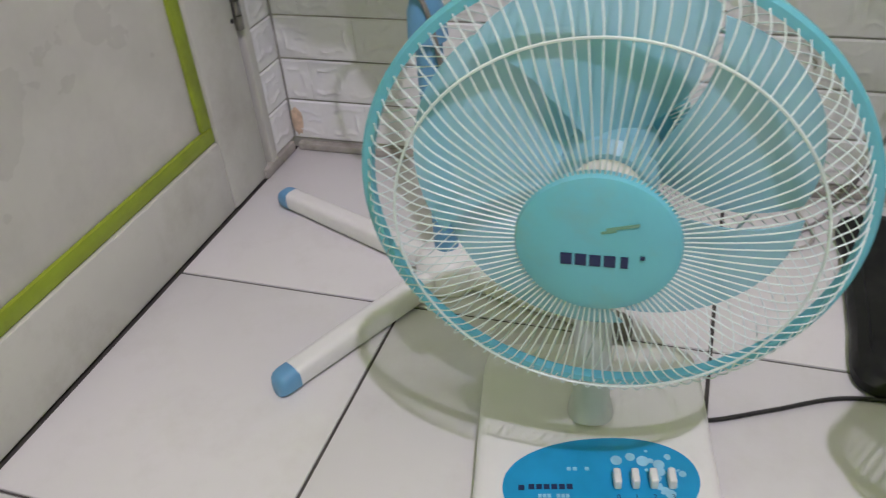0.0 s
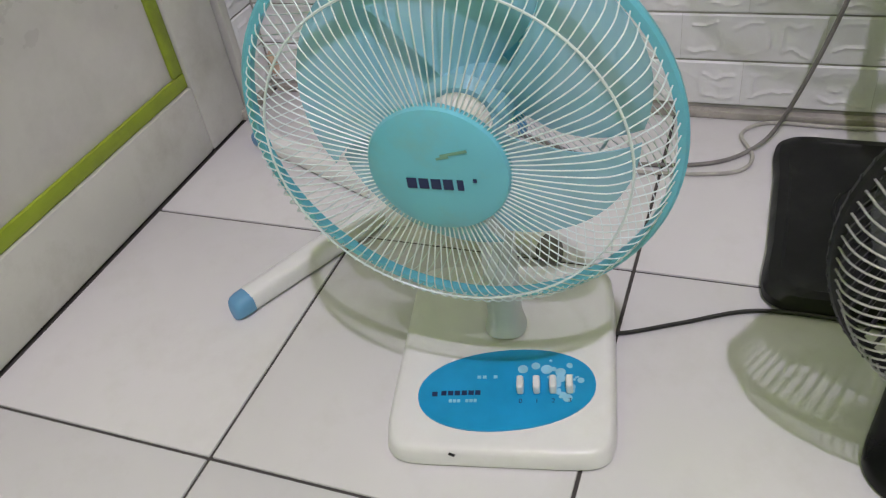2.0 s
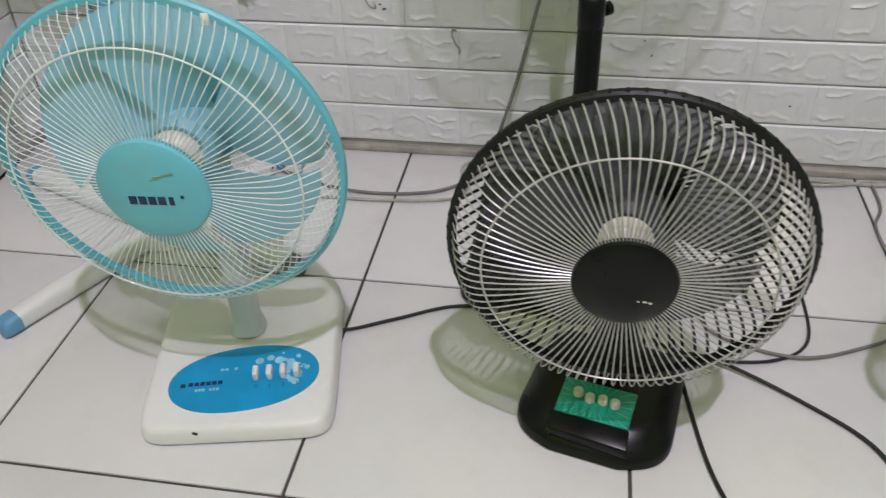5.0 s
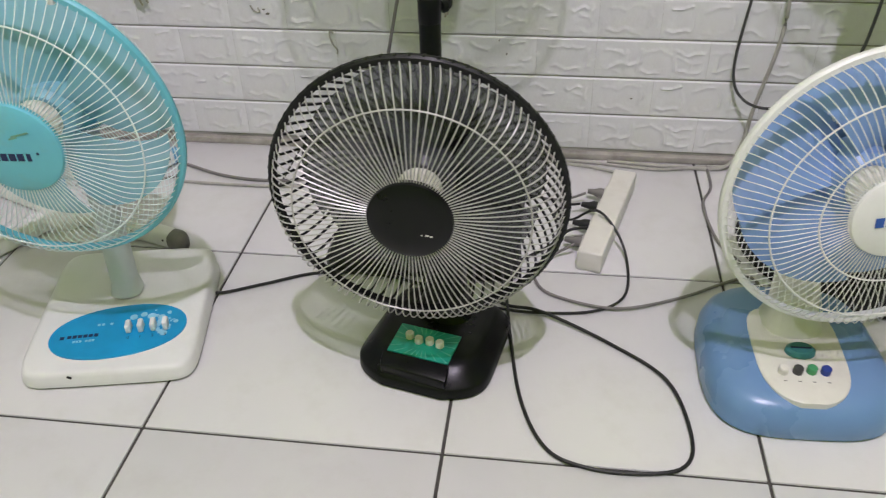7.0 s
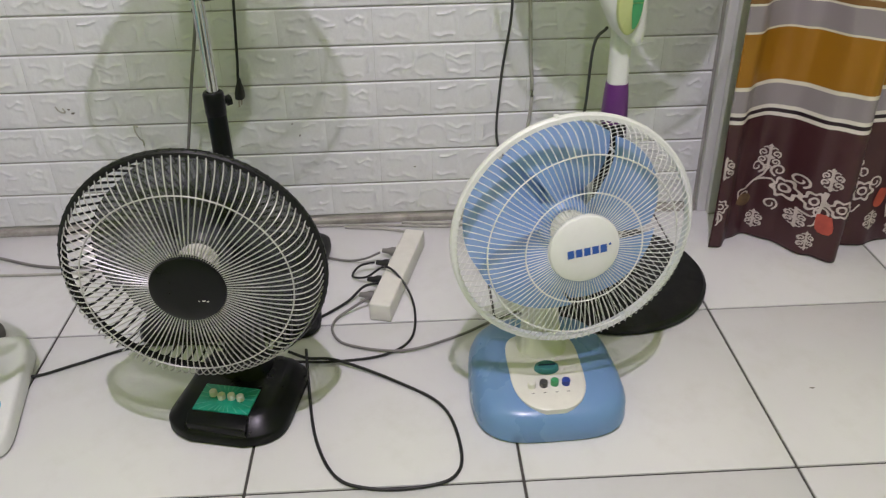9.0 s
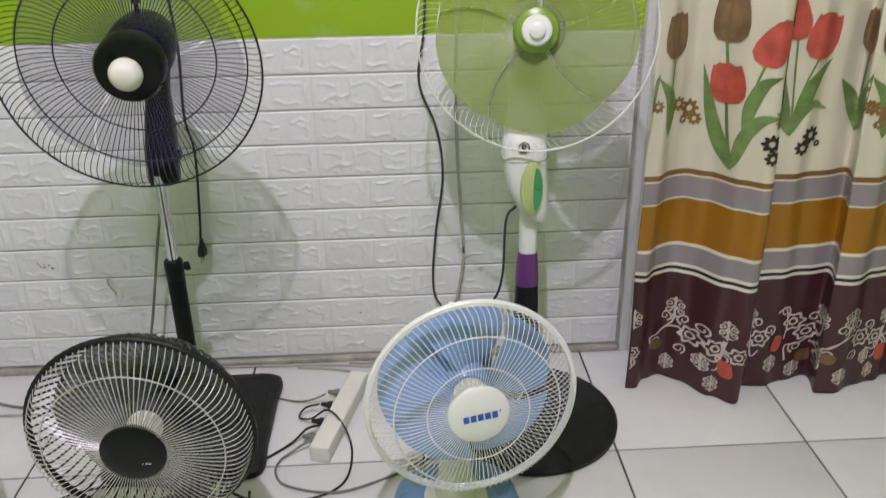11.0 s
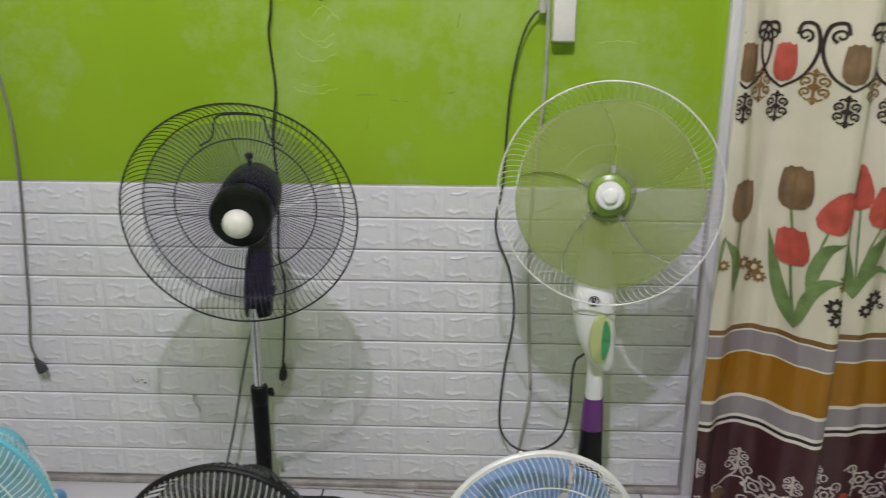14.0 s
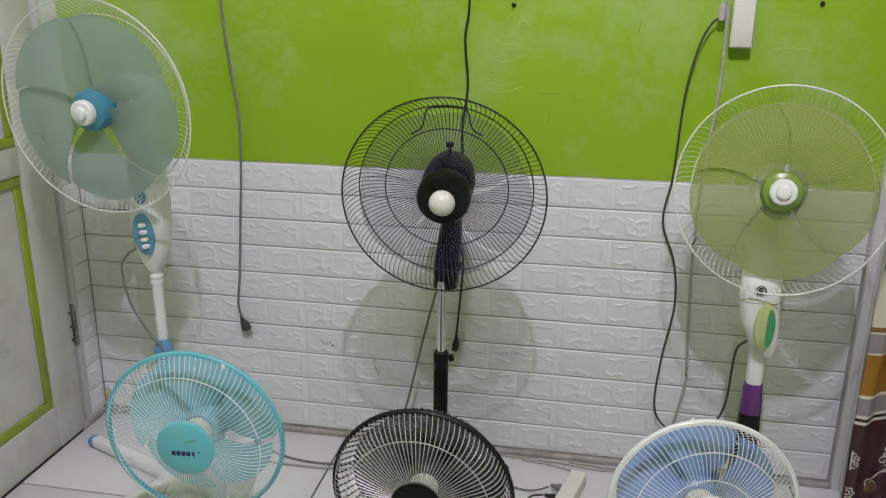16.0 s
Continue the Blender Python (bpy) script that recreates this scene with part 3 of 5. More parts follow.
part("base", loft([black_section(0.001, 0.003, 0), black_section(0.004, 0, 0), black_section(0.017, 0.0005, 0), black_section(0.021, 0.003, 0.001), black_section(0.04, 0.015, 0.011), black_section(0.0445, 0.022, 0.008), black_section(0.046, 0.03, 0.004)]), M_BLACK, fan, "glossy black wedge base")
ptop = Matrix.Translation((0.0, -0.053, 0.0452)) @ Matrix.Rotation(radians(3.5), 4, "X")
panel = part("control_panel", box(0.09, 0.056, 0.003, 0.001), M_GREEN_PANEL, fan, "green printed control panel", m=ptop)
rays = bmesh.new()
for k in range(22):
    w = 2 * math.pi * (k + 0.4 * rnd.random()) / 22
    c, s = math.cos(w), math.sin(w)
    far = min(0.044 / max(abs(c), 1e-3), 0.027 / max(abs(s), 1e-3))
    near = far * 0.55
    quad = [rays.verts.new((c * near - s * 0.0002, s * near + c * 0.0002, 0.00175)), rays.verts.new((c * near + s * 0.0002, s * near - c * 0.0002, 0.00175)), rays.verts.new((c * far + s * 0.001, s * far - c * 0.001, 0.00175)), rays.verts.new((c * far - s * 0.001, s * far + c * 0.001, 0.00175))]
    rays.faces.new(quad)
part("ray_print", rays, M_PALE_RAY, panel, "pale rays printed on the panel", m=ptop)
keys(fan, ptop @ Matrix.Translation((0, 0.001, 0)), [(-0.0235, 0.004), (-0.008, -0.001), (0.0075, 0.001), (0.0225, 0.0)], (0.006, 0, 0.0105), [M_CREAM] * 4, "cream round push button", True)
ramp = [[(-0.05, y0, z0), (0.047, y0, z0), (0.0495, y1, z1), (-0.047, y1 + 0.004, z1)] for y0, z0, y1, z1 in ((-0.0825, 0.03, -0.107, 0.022), (-0.0825, 0.0455, -0.107, 0.0365))]
ramp_mesh = bmesh.new()
low, high = ([ramp_mesh.verts.new(q) for q in ring] for ring in ramp)
for k in range(4):
    ramp_mesh.faces.new((low[k], low[(k + 1) % 4], high[(k + 1) % 4], high[k]))
ramp_mesh.faces.new(low[::-1])
ramp_mesh.faces.new(high)
bmesh.ops.bevel(ramp_mesh, geom=ramp_mesh.edges[:], offset=0.0018, segments=2, affect="EDGES", profile=0.5)
part("front_ramp", ramp_mesh, M_BLACK, fan, "glossy sloping facet under the panel")
M2 = INV @ head_matrix((0.763, -0.292, 0.313), -1, -2)
column([(0.04, 0.045, 0.04, 0.0, 0.03), (0.075, 0.03, 0.03, 0.0, 0.035), (0.15, 0.024, 0.024, 0.0, 0.045), (0.26, 0.022, 0.022, 0.0, 0.045), (0.3, 0.02, 0.03, 0.0, 0.045)], fan, "neck", M_BLACK)
cap = table_head(fan, M2, 0.172, 0.0502, M_BLACK, M_WIRE_SILVER, M_BLACK_MATT, M_WIRE_BLACK, M_DARK_BLADE, M_BLACK_MATT, ((0.79, 0.0445),), 0.005, 100, 72, 0.0009, 0.0018, 1.0, "glossy black cap")
tooth = mesh_of("rim_tooth", box(0.003, 0.0035, 0.007, 0.0008, (0.1755, 0, 0)))
tooth.materials.append(M_BLACK_MATT)
for k in range(72):
    ob = new("rim_tooth", tooth)
    ob.parent = fan
    ob.matrix_basis = M2 @ Matrix.Rotation(2 * math.pi * k / 72, 4, "Z")
bars(cap, M2 @ Matrix.Translation((0.02, -0.014, 0.0552)), [(0, 0, 0.004, 0.0016), (0.005, -0.001, 0.003, 0.0018), (-0.006, 0.0, 0.002, 0.0014)], M_CREAM, "pale chips", "scuff")

# blue table fan
P3, Y3 = (1.257, -0.2, 0), 2
fan = thing("table_fan", P3, "light blue and white table fan on a rounded blue base", "fan", "table fans on the floor", turn=Y3)
INV = (Matrix.Translation(P3) @ Matrix.Rotation(radians(Y3), 4, "Z")).inverted()


def blue_section(z, inset, tilt=0.0):
    return [(x * (0.93 + 0.07 * min(1, (0.13 - y) / 0.16)), y, z + tilt * (y + 0.13) / 0.26) for x, y in squircle(0.1225 - inset, 0.13 - inset, 3.6)]


part("base", loft([blue_section(0, 0.004), blue_section(0.006, 0), blue_section(0.03, 0.001), blue_section(0.044, 0.007, 0.004), blue_section(0.052, 0.018, 0.01), blue_section(0.055, 0.036, 0.014), blue_section(0.056, 0.06, 0.016)]), M_BLUE, fan, "rounded sky blue base")
btop = Matrix.Translation((-0.003, -0.02, 0.0612)) @ Matrix.Rotation(math.atan2(0.016, 0.26), 4, "X")
tongue = part("control_panel", loft([[(x, y - (0.024 * (1 - (x / 0.058) ** 2) if y < 0 else 0), z) for x, y in squircle(0.058 - i, 0.076 - i, 4)] for z, i in ((-0.012, 0), (0.002, 0), (0.0045, 0.004))]), M_CREAM, fan, "cream tongue-shaped control panel", m=btop)
part("dial", lathe([(0, 0.008), (0.75, 0.008), (0.95, 0.005), (1, 0), (1, -0.002), (0, -0.002)], 32, 0.02, 0.014), M_TEAL_DARK, fan, "teal oval badge", m=btop @ Matrix.Translation((0.001, -0.011, 0.0045)))
bars(tongue, btop @ Matrix.Translation((0.001, -0.011, 0.0127)), [(0, 0, 0.026, 0.0025)], M_NAVY)
keys(fan, btop @ Matrix.Translation((0, 0, 0.0045)), [(-0.029, -0.049), (-0.0105, -0.048), (0.007, -0.0465), (0.0245, -0.047)], (0.0064, 0, 0.0095), [M_CREAM, M_BUTTON_GREY, M_GREEN_KEY, M_BUTTON_BLUE], "coloured round push button", True)
bars(tongue, btop @ Matrix.Translation((0, 0, 0.0047)), [(-0.029 + 0.018 * k, -0.064, 0.0045, 0.0012) for k in range(4)], M_CABLE_GREY)
M3 = INV @ head_matrix((1.278, -0.252, 0.321), 8, 3)
column([(0.05, 0.048, 0.045, 0, 0.03), (0.09, 0.032, 0.032, 0, 0.035), (0.18, 0.024, 0.024, 0.0, 0.06), (0.27, 0.022, 0.024, 0.0, 0.07), (0.31, 0.02, 0.034, 0.004, 0.075)], fan, "neck", M_CREAM)
cap = table_head(fan, M3, 0.171, 0.05, M_WHITE, M_WIRE_WHITE, M_WHITE, M_WIRE_WHITE, M_BLUE_BLADE, M_BLUE, ((0.48, 0.048), (0.78, 0.0435)), 0.0054, 104, 104, 0.00063, 0.00055, 0.85, "white cap with blue brand bars")
bars(cap, M3 @ Matrix.Translation((0, 0.0, 0.0558)) @ Matrix.Rotation(radians(6), 4, "Z"), [(-0.022 + 0.0115 * k, 0, 0.009, 0.0115) for k in range(5)] + [(0.033, 0.005, 0.003, 0.003)], M_BLUE_PRINT)
part("clip", box(0.008, 0.012, 0.012, 0.002), M_WHITE, fan, "white rim clip", m=M3 @ Matrix.Translation((-0.03, 0.168, -0.002)))


def open_head(parent, m, R, wire_mat, blade_mat, hub_mat, knob_mat, motor_mat, rings, n, blade_r, hub_r, knob, thin=0.00078, ahead=0.0):
    """A fan head whose front guard has been taken off: rear guard, blades, hub and knob."""
    rear = [(0.055, -0.062), (R * 0.42, -0.062), (R * 0.7, -0.058), (R * 0.86, -0.045), (R * 0.96, -0.018), (R, 0.0)]
    g = part("rear_guard", tubes([circle(R, 0.0, 128)], 0.0018, 8, True), wire_mat, parent, m=m)
    wires(g, m, rear, n, thin, 0.1, wire_mat)
    for q, z in rings:
        part("guard_ring", tubes([circle(R * q, z)], 0.0014, 6, True), wire_mat, g, m=m)
    rear_m, m = m, m @ Matrix.Translation((0, 0, ahead))
    blades(parent, m, hub_r * 0.85, blade_r, -0.016, blade_mat, 5, 71.4, 0.007, start=0.83)
    part("blade_hub", lathe([(0, 0.014), (hub_r * 0.6, 0.013), (hub_r * 0.92, 0.007), (hub_r, -0.002), (hub_r, -0.034), (hub_r * 0.9, -0.038), (0, -0.038)], 48), hub_mat, parent, m=m)
    part("blade_nut", lathe(knob, 40), knob_mat, parent, m=m)
    part("motor_housing", lathe([(0, -0.058), (0.05, -0.06), (0.056, -0.07), (0.057, -0.12), (0.053, -0.16), (0.042, -0.185), (0.02, -0.195), (0, -0.196)], 40), motor_mat, parent, m=rear_m)


# black standing fan
P4 = (0.716, 0.138, 0)
fan = thing("standing_fan", P4, "black standing fan with violet blades, front guard removed", "fan", "standing fans along the wall")


def pad(z, inset):
    out = []
    for x, y in squircle(0.174 - inset, 0.188 - inset, 7, 64):
        out.append((x * (1 - 0.1 * (1 - (y / 0.188) ** 2)), y * (1 - 0.06 * (1 - (x / 0.174) ** 2)), z))
    return out


foot = part("base", loft([pad(0, 0.004), pad(0.006, 0), pad(0.016, 0.001), pad(0.023, 0.007), pad(0.024, 0.02), pad(0.021, 0.024), pad(0.021, 0.05)]), M_BLACK_MATT, fan, "black square base with waisted sides")
part("base_ring", tubes([circle(0.085, 0.021, 64)], 0.0025, 6, True), M_BLACK_MATT, foot)
part("foot_collar", lathe([(0.05, 0.02), (0.046, 0.028), (0.03, 0.036), (0.024, 0.06), (0.02, 0.062)], 32), M_BLACK, fan)
part("lower_pole", lathe([(0, 0.03), (0.0175, 0.03), (0.0175, 0.392), (0.015, 0.396), (0, 0.396)], 28), M_BLACK, fan, m=Matrix.Translation((0, 0.012, 0)))
part("clamp_collar", lathe([(0.0176, 0.36), (0.0185, 0.362), (0.0185, 0.398), (0.016, 0.402), (0.012, 0.403)], 28), M_BLACK, fan, m=Matrix.Translation((0, 0.012, 0)))
part("clamp_knob", lathe([(0, 0), (0.005, 0), (0.005, 0.009), (0.0095, 0.01), (0.0095, 0.018), (0, 0.02)], 18), M_BLACK, fan, m=Matrix.Translation((0.01, 0.018, 0.379)) @ Matrix.Rotation(radians(35), 4, "Z") @ Matrix.Rotation(radians(85), 4, "Y"))
part("upper_pole", lathe([(0, 0.37), (0.0105, 0.37), (0.0105, 0.58), (0, 0.58)], 24), M_CHROME, fan, "chromed steel tube", m=Matrix.Translation((0, 0.012, 0)))
H4 = Vector((0.746, -0.006, 0.813)) - Vector(P4)
column([(0.556, 0.02, 0.02, 0.005, 0.032), (0.559, 0.028, 0.025, 0.005, 0.032), (0.572, 0.0295, 0.027, 0.006, 0.031), (0.62, 0.0305, 0.028, 0.010, 0.026), (0.68, 0.027, 0.028, 0.017, 0.019), (0.735, 0.021, 0.026, 0.023, 0.016), (0.8, 0.022, 0.034, 0.029, 0.016)], fan, "neck", M_BLACK)
part("neck_switch", lathe([(0, 0), (0.01, 0), (0.01, 0.01), (0, 0.012)], 16), M_BLACK, fan, m=Matrix.Translation((0.034, 0.024, 0.615)) @ Matrix.Rotation(radians(90), 4, "Y"))
M4 = head_matrix(H4, 4, -7)
KNOB_ROUND = [(0, 0.046), (0.012, 0.045), (0.021, 0.039), (0.0265, 0.028), (0.0265, 0.02), (0.022, 0.014), (0, 0.0135)]
open_head(fan, M4, 0.2105, M_WIRE_BLACK, M_PURPLE_BLADE, M_BLACK, M_CREAM, M_BLACK, ((0.62, -0.06), (0.87, -0.044)), 120, 0.182, 0.056, KNOB_ROUND)
part("guard_handle", tubes([smooth_line([(-0.075, 0.115, -0.066), (-0.052, 0.13, -0.07), (-0.042, 0.165, -0.072), (-0.02, 0.172, -0.072), (0.02, 0.172, -0.072), (0.042, 0.165, -0.072), (0.052, 0.13, -0.07), (0.075, 0.115, -0.066)])], 0.0018), M_WIRE_BLACK, fan, m=M4)
part("oscillation_pin", lathe([(0, 0), (0.004, 0), (0.004, 0.016), (0.008, 0.018), (0.008, 0.026), (0, 0.027)], 14), M_BLACK, fan, m=M4 @ Matrix.Translation((0.0, 0.054, -0.13)) @ Matrix.Rotation(radians(-90), 4, "X"))

# green standing fan
P5 = (1.432, 0.118, 0)
fan = thing("standing_fan", P5, "white and purple standing fan with green blades, front guard removed", "fan", "standing fans along the wall")
part("base", lathe([(0, 0), (0.186, 0), (0.192, 0.004), (0.192, 0.012), (0.186, 0.019), (0.13, 0.028), (0.06, 0.038), (0.04, 0.046), (0.036, 0.06), (0, 0.06)], 64), M_BLACK_MATT, fan, "round black dished base")
column([(0.05, 0.035, 0.035, -0.01, 0.012), (0.12, 0.032, 0.032, -0.01, 0.012), (0.25, 0.026, 0.026, -0.01, 0.012), (0.331, 0.0225, 0.0225, -0.01, 0.012)], fan, "lower_pole", M_BLACK, "black tapering column")
column([(0.33, 0.0225, 0.0225, -0.01, 0.012), (0.332, 0.0235, 0.0235, -0.01, 0.012), (0.385, 0.0205, 0.0205, -0.01, 0.012), (0.402, 0.0188, 0.0188, -0.01, 0.012)], fan, "collar", M_PURPLE, "purple collar")
column([(0.385, 0.0175, 0.0175, -0.01, 0.012), (0.5, 0.0175, 0.0175, -0.01, 0.012)], fan, "upper_pole", M_WHITE)
pod = column([(0.475, 0.008, 0.014, 0.006, -0.006), (0.482, 0.017, 0.02, 0.004, -0.005), (0.503, 0.029, 0.026, -0.005, -0.004), (0.55, 0.0395, 0.031, -0.018, -0.004), (0.61, 0.0425, 0.034, -0.025, -0.004), (0.65, 0.041, 0.034, -0.023, 0.004), (0.685, 0.034, 0.033, -0.02, 0.03), (0.73, 0.027, 0.028, -0.016, 0.076), (0.8, 0.022, 0.026, -0.012, 0.088)], fan, "control_pod", M_WHITE, "white leaf-shaped control housing")
face = Matrix.Translation((-0.0135, -0.0372, 0.552)) @ Matrix.Rotation(radians(93), 4, "X")
part("pod_window", lathe([(0, 0.004), (0.9, 0.003), (1, 0), (1, -0.012), (0, -0.012)], 40, 0.0215, 0.054), M_LIME_CREAM, pod, "pale lime oval window", m=face)
for lo, hi in ((0.0008, 0.042), (-0.042, -0.0008)):
    ys = np.linspace(lo, hi, 12)
    inner = [(0.0025 + 0.004 * (y / 0.045) ** 2, y) for y in ys]
    outer = [(max(0.0066, 0.0195 * math.sqrt(max(0.0, 1 - (y / 0.048) ** 2))), y) for y in ys[::-1]]
    part("switch_key", loft([[(x, y, z) for x, y in inner + outer] for z in (0.001, 0.0052)]), M_GREEN_KEY, pod, "green crescent rocker key", m=face)
part("pod_seam", tubes([[(-0.0245 + x, -0.004 + y, 0.604) for x, y in squircle(0.0431, 0.0341, 2.6, 40)]], 0.0007, 5, True), M_CABLE_GREY, pod, "thin seam round the housing")
part("vent_ring", tubes([circle(0.0095, 0.0, 32)], 0.0013, 6, True), M_BUTTON_GREY, pod, "dark ringed vent", m=Matrix.Translation((-0.03, -0.0385, 0.633)) @ Matrix.Rotation(radians(90), 4, "X"))
part("vent_slot", box(0.008, 0.012, 0.002, 0.0), M_SLOT, pod, m=Matrix.Translation((-0.03, -0.0372, 0.633)) @ Matrix.Rotation(radians(90), 4, "X"))
M5 = head_matrix(Vector((1.421, 0.098, 0.84)) - Vector(P5), -7, 10)
KNOB_STEP = [(0, 0.037), (0.011, 0.037), (0.0135, 0.0355), (0.0145, 0.029), (0.0235, 0.028), (0.0265, 0.025), (0.0265, 0.014), (0, 0.0135)]
open_head(fan, M5, 0.211, M_WIRE_WHITE, M_GREEN_BLADE, M_OLIVE, M_WHITE, M_WHITE, ((0.45, -0.062), (0.84, -0.047)), 110, 0.182, 0.041, KNOB_STEP, 0.00064)

# white standing fan with blue details, on crossed feet
P6 = (0.045, 0.07, 0)
fan = thing("standing_fan", P6, "white standing fan with blue controls on crossed feet, front guard removed", "fan", "standing fans along the wall")
for tip, cm in (((-0.132, -0.262), M_CAP_BLUE), ((-0.325, 0.135), M_CAP_BLUE), ((0.255, -0.07), M_CABLE_GREY), ((0.12, 0.235), M_CAP_BLUE)):
    d = Vector((*tip, 0))
    lng, w = d.length, math.atan2(tip[1], tip[0])
    mm = Matrix.Rotation(w, 4, "Z")
    secs = [[(x, y * s, 0.002 + (z + 0.018) * h) for y, z in squircle(0.0158, 0.018, 3.2, 24)] for x, s, h in ((0.012, 1, 1.0), (lng * 0.6, 1, 0.92), (lng - 0.022, 0.97, 0.86))]
    leg = part("leg", loft(secs), M_WHITE, fan, m=mm)
    secs = [[(x, y * s, 0.001 + (z + 0.018) * h) for y, z in squircle(0.0164, 0.0184, 2.8, 28)] for x, s, h in ((lng - 0.023, 1, 0.87), (lng - 0.01, 0.99, 0.86), (lng - 0.003, 0.93, 0.81), (lng + 0.001, 0.8, 0.72), (lng + 0.0035, 0.6, 0.58), (lng + 0.0045, 0.35, 0.4))]
    for x, z in ((lng - 0.032, 0.02), (lng * 0.62, 0.024)):
        part("screw_hole", lathe([(0, 0.0006), (0.0018, 0.0004), (0.0022, 0)], 10), M_SLOT, leg, m=mm @ Matrix.Translation((x, -0.0152, z)) @ Matrix.Rotation(radians(90), 4, "X"))
    part("end_cap", loft(secs), cm, leg, "blue plastic end cap" if cm is M_CAP_BLUE else "grey plastic end cap", m=mm)
part("foot_hub", lathe([(0, 0.0), (0.045, 0.002), (0.045, 0.036), (0.035, 0.05), (0.022, 0.058), (0, 0.06)], 32), M_WHITE, fan)
part("lower_pole", lathe([(0, 0.04), (0.0165, 0.04), (0.0165, 0.375), (0, 0.375)], 28), M_CAP_BLUE, fan, "blue lower tube")
part("clamp_collar", lathe([(0.0165, 0.35), (0.024, 0.352), (0.022, 0.385), (0.014, 0.41), (0.0125, 0.41)], 28), M_CAP_BLUE, fan, "blue clamp collar")
part("upper_pole", lathe([(0, 0.37), (0.0125, 0.37), (0.0125, 0.62), (0, 0.62)], 24), M_WHITE, fan)
part("pole_ring", lathe([(0.0125, 0.55), (0.0148, 0.552), (0.0148, 0.56), (0.0135, 0.563), (0.0148, 0.566), (0.0148, 0.573), (0.0125, 0.576)], 24), M_WHITE, fan)
pod = column([(0.584, 0.013, 0.014, 0.0, 0.0), (0.602, 0.024, 0.022, 0.0, 0.0), (0.645, 0.04, 0.031, 0.0, 0.0), (0.7, 0.047, 0.034, 0.0, 0.0), (0.76, 0.046, 0.035, 0.002, 0.0), (0.83, 0.04, 0.035, 0.002, 0.0), (0.95, 0.032, 0.034, -0.01, 0.0)], fan, "control_pod", M_WHITE, "white leaf-shaped control housing")
face = Matrix.Rotation(radians(14), 4, "Z") @ Matrix.Translation((-0.008, -0.0375, 0.682)) @ Matrix.Rotation(radians(92), 4, "X") @ Matrix.Rotation(radians(5), 4, "Z")
part("pod_window", lathe([(0, 0.004), (0.9, 0.003), (1, 0), (1, -0.012), (0, -0.012)], 40, 0.0235, 0.05), M_CAP_BLUE, pod, "blue oval key panel", m=face)
for k in range(4):
    part("push_button", lathe([(0, 0.008), (0.8, 0.007), (1, 0.003), (1, 0), (0, 0)], 20, 0.0095, 0.006), M_WHITE, pod, "white oval push button", m=face @ Matrix.Translation((0.001, -0.027 + 0.017 * k, 0.003)))
part("vent_badge", lathe([(0, 0.003), (0.9, 0.002), (1, 0), (1, -0.006), (0, -0.006)], 28, 0.013, 0.0145), M_STEEL_BLUE, pod, "striped teal badge", m=Matrix.Rotation(radians(14), 4, "Z") @ Matrix.Translation((-0.008, -0.0365, 0.768)) @ Matrix.Rotation(radians(90), 4, "X"))
bars(pod, Matrix.Rotation(radians(14), 4, "Z") @ Matrix.Translation((-0.008, -0.0398, 0.768)) @ Matrix.Rotation(radians(90), 4, "X") @ Matrix.Rotation(0.6, 4, "Z"), [(0, 0.0065, 0.016, 0.002), (0, 0.0, 0.022, 0.002), (0, -0.0065, 0.016, 0.002)], M_WHITE, "", "badge_stripe")
M6 = head_matrix(Vector((0.007, -0.043, 0.974)) - Vector(P6), -5, -4)
open_head(fan, M6, 0.226, M_WIRE_WHITE, M_MINT_BLADE, M_STEEL_BLUE, M_WHITE, M_WHITE, ((0.45, -0.062), (0.84, -0.047)), 110, 0.198, 0.043, KNOB_STEP, 0.00064, 0.014)

# ---- cables, plugs, power strip ----
def cable(name, points, radius, mat, label, steps=8):
    """A flexible cord through the points, as a thing of its own."""
    ob = part(name, tubes([smooth_line(points, steps)], radius, 8), mat)
    return tagged(ob, label, "cable", "cables")


def plug(place, mat, m_turn, label):
    ob = thing("plug", place, label, "plug")
    ob.matrix_basis = Matrix.Translation(place) @ m_turn
    part("plug_body", loft([[(x * s, y * s, z) for x, y in squircle(0.0125, 0.0085, 3, 20)] for z, s in ((0.026, 0.35), (0.016, 0.5), (0.006, 0.85), (-0.004, 1.0), (-0.014, 1.0), (-0.016, 0.9))]), mat, ob)
    for x in (-0.0065, 0.0065):
        part("pin", lathe([(0, -0.033), (0.0018, -0.032), (0.0022, -0.016), (0, -0.0155)], 10), M_BRASS, ob, m=Matrix.Translation((x, 0, 0)))
    return ob


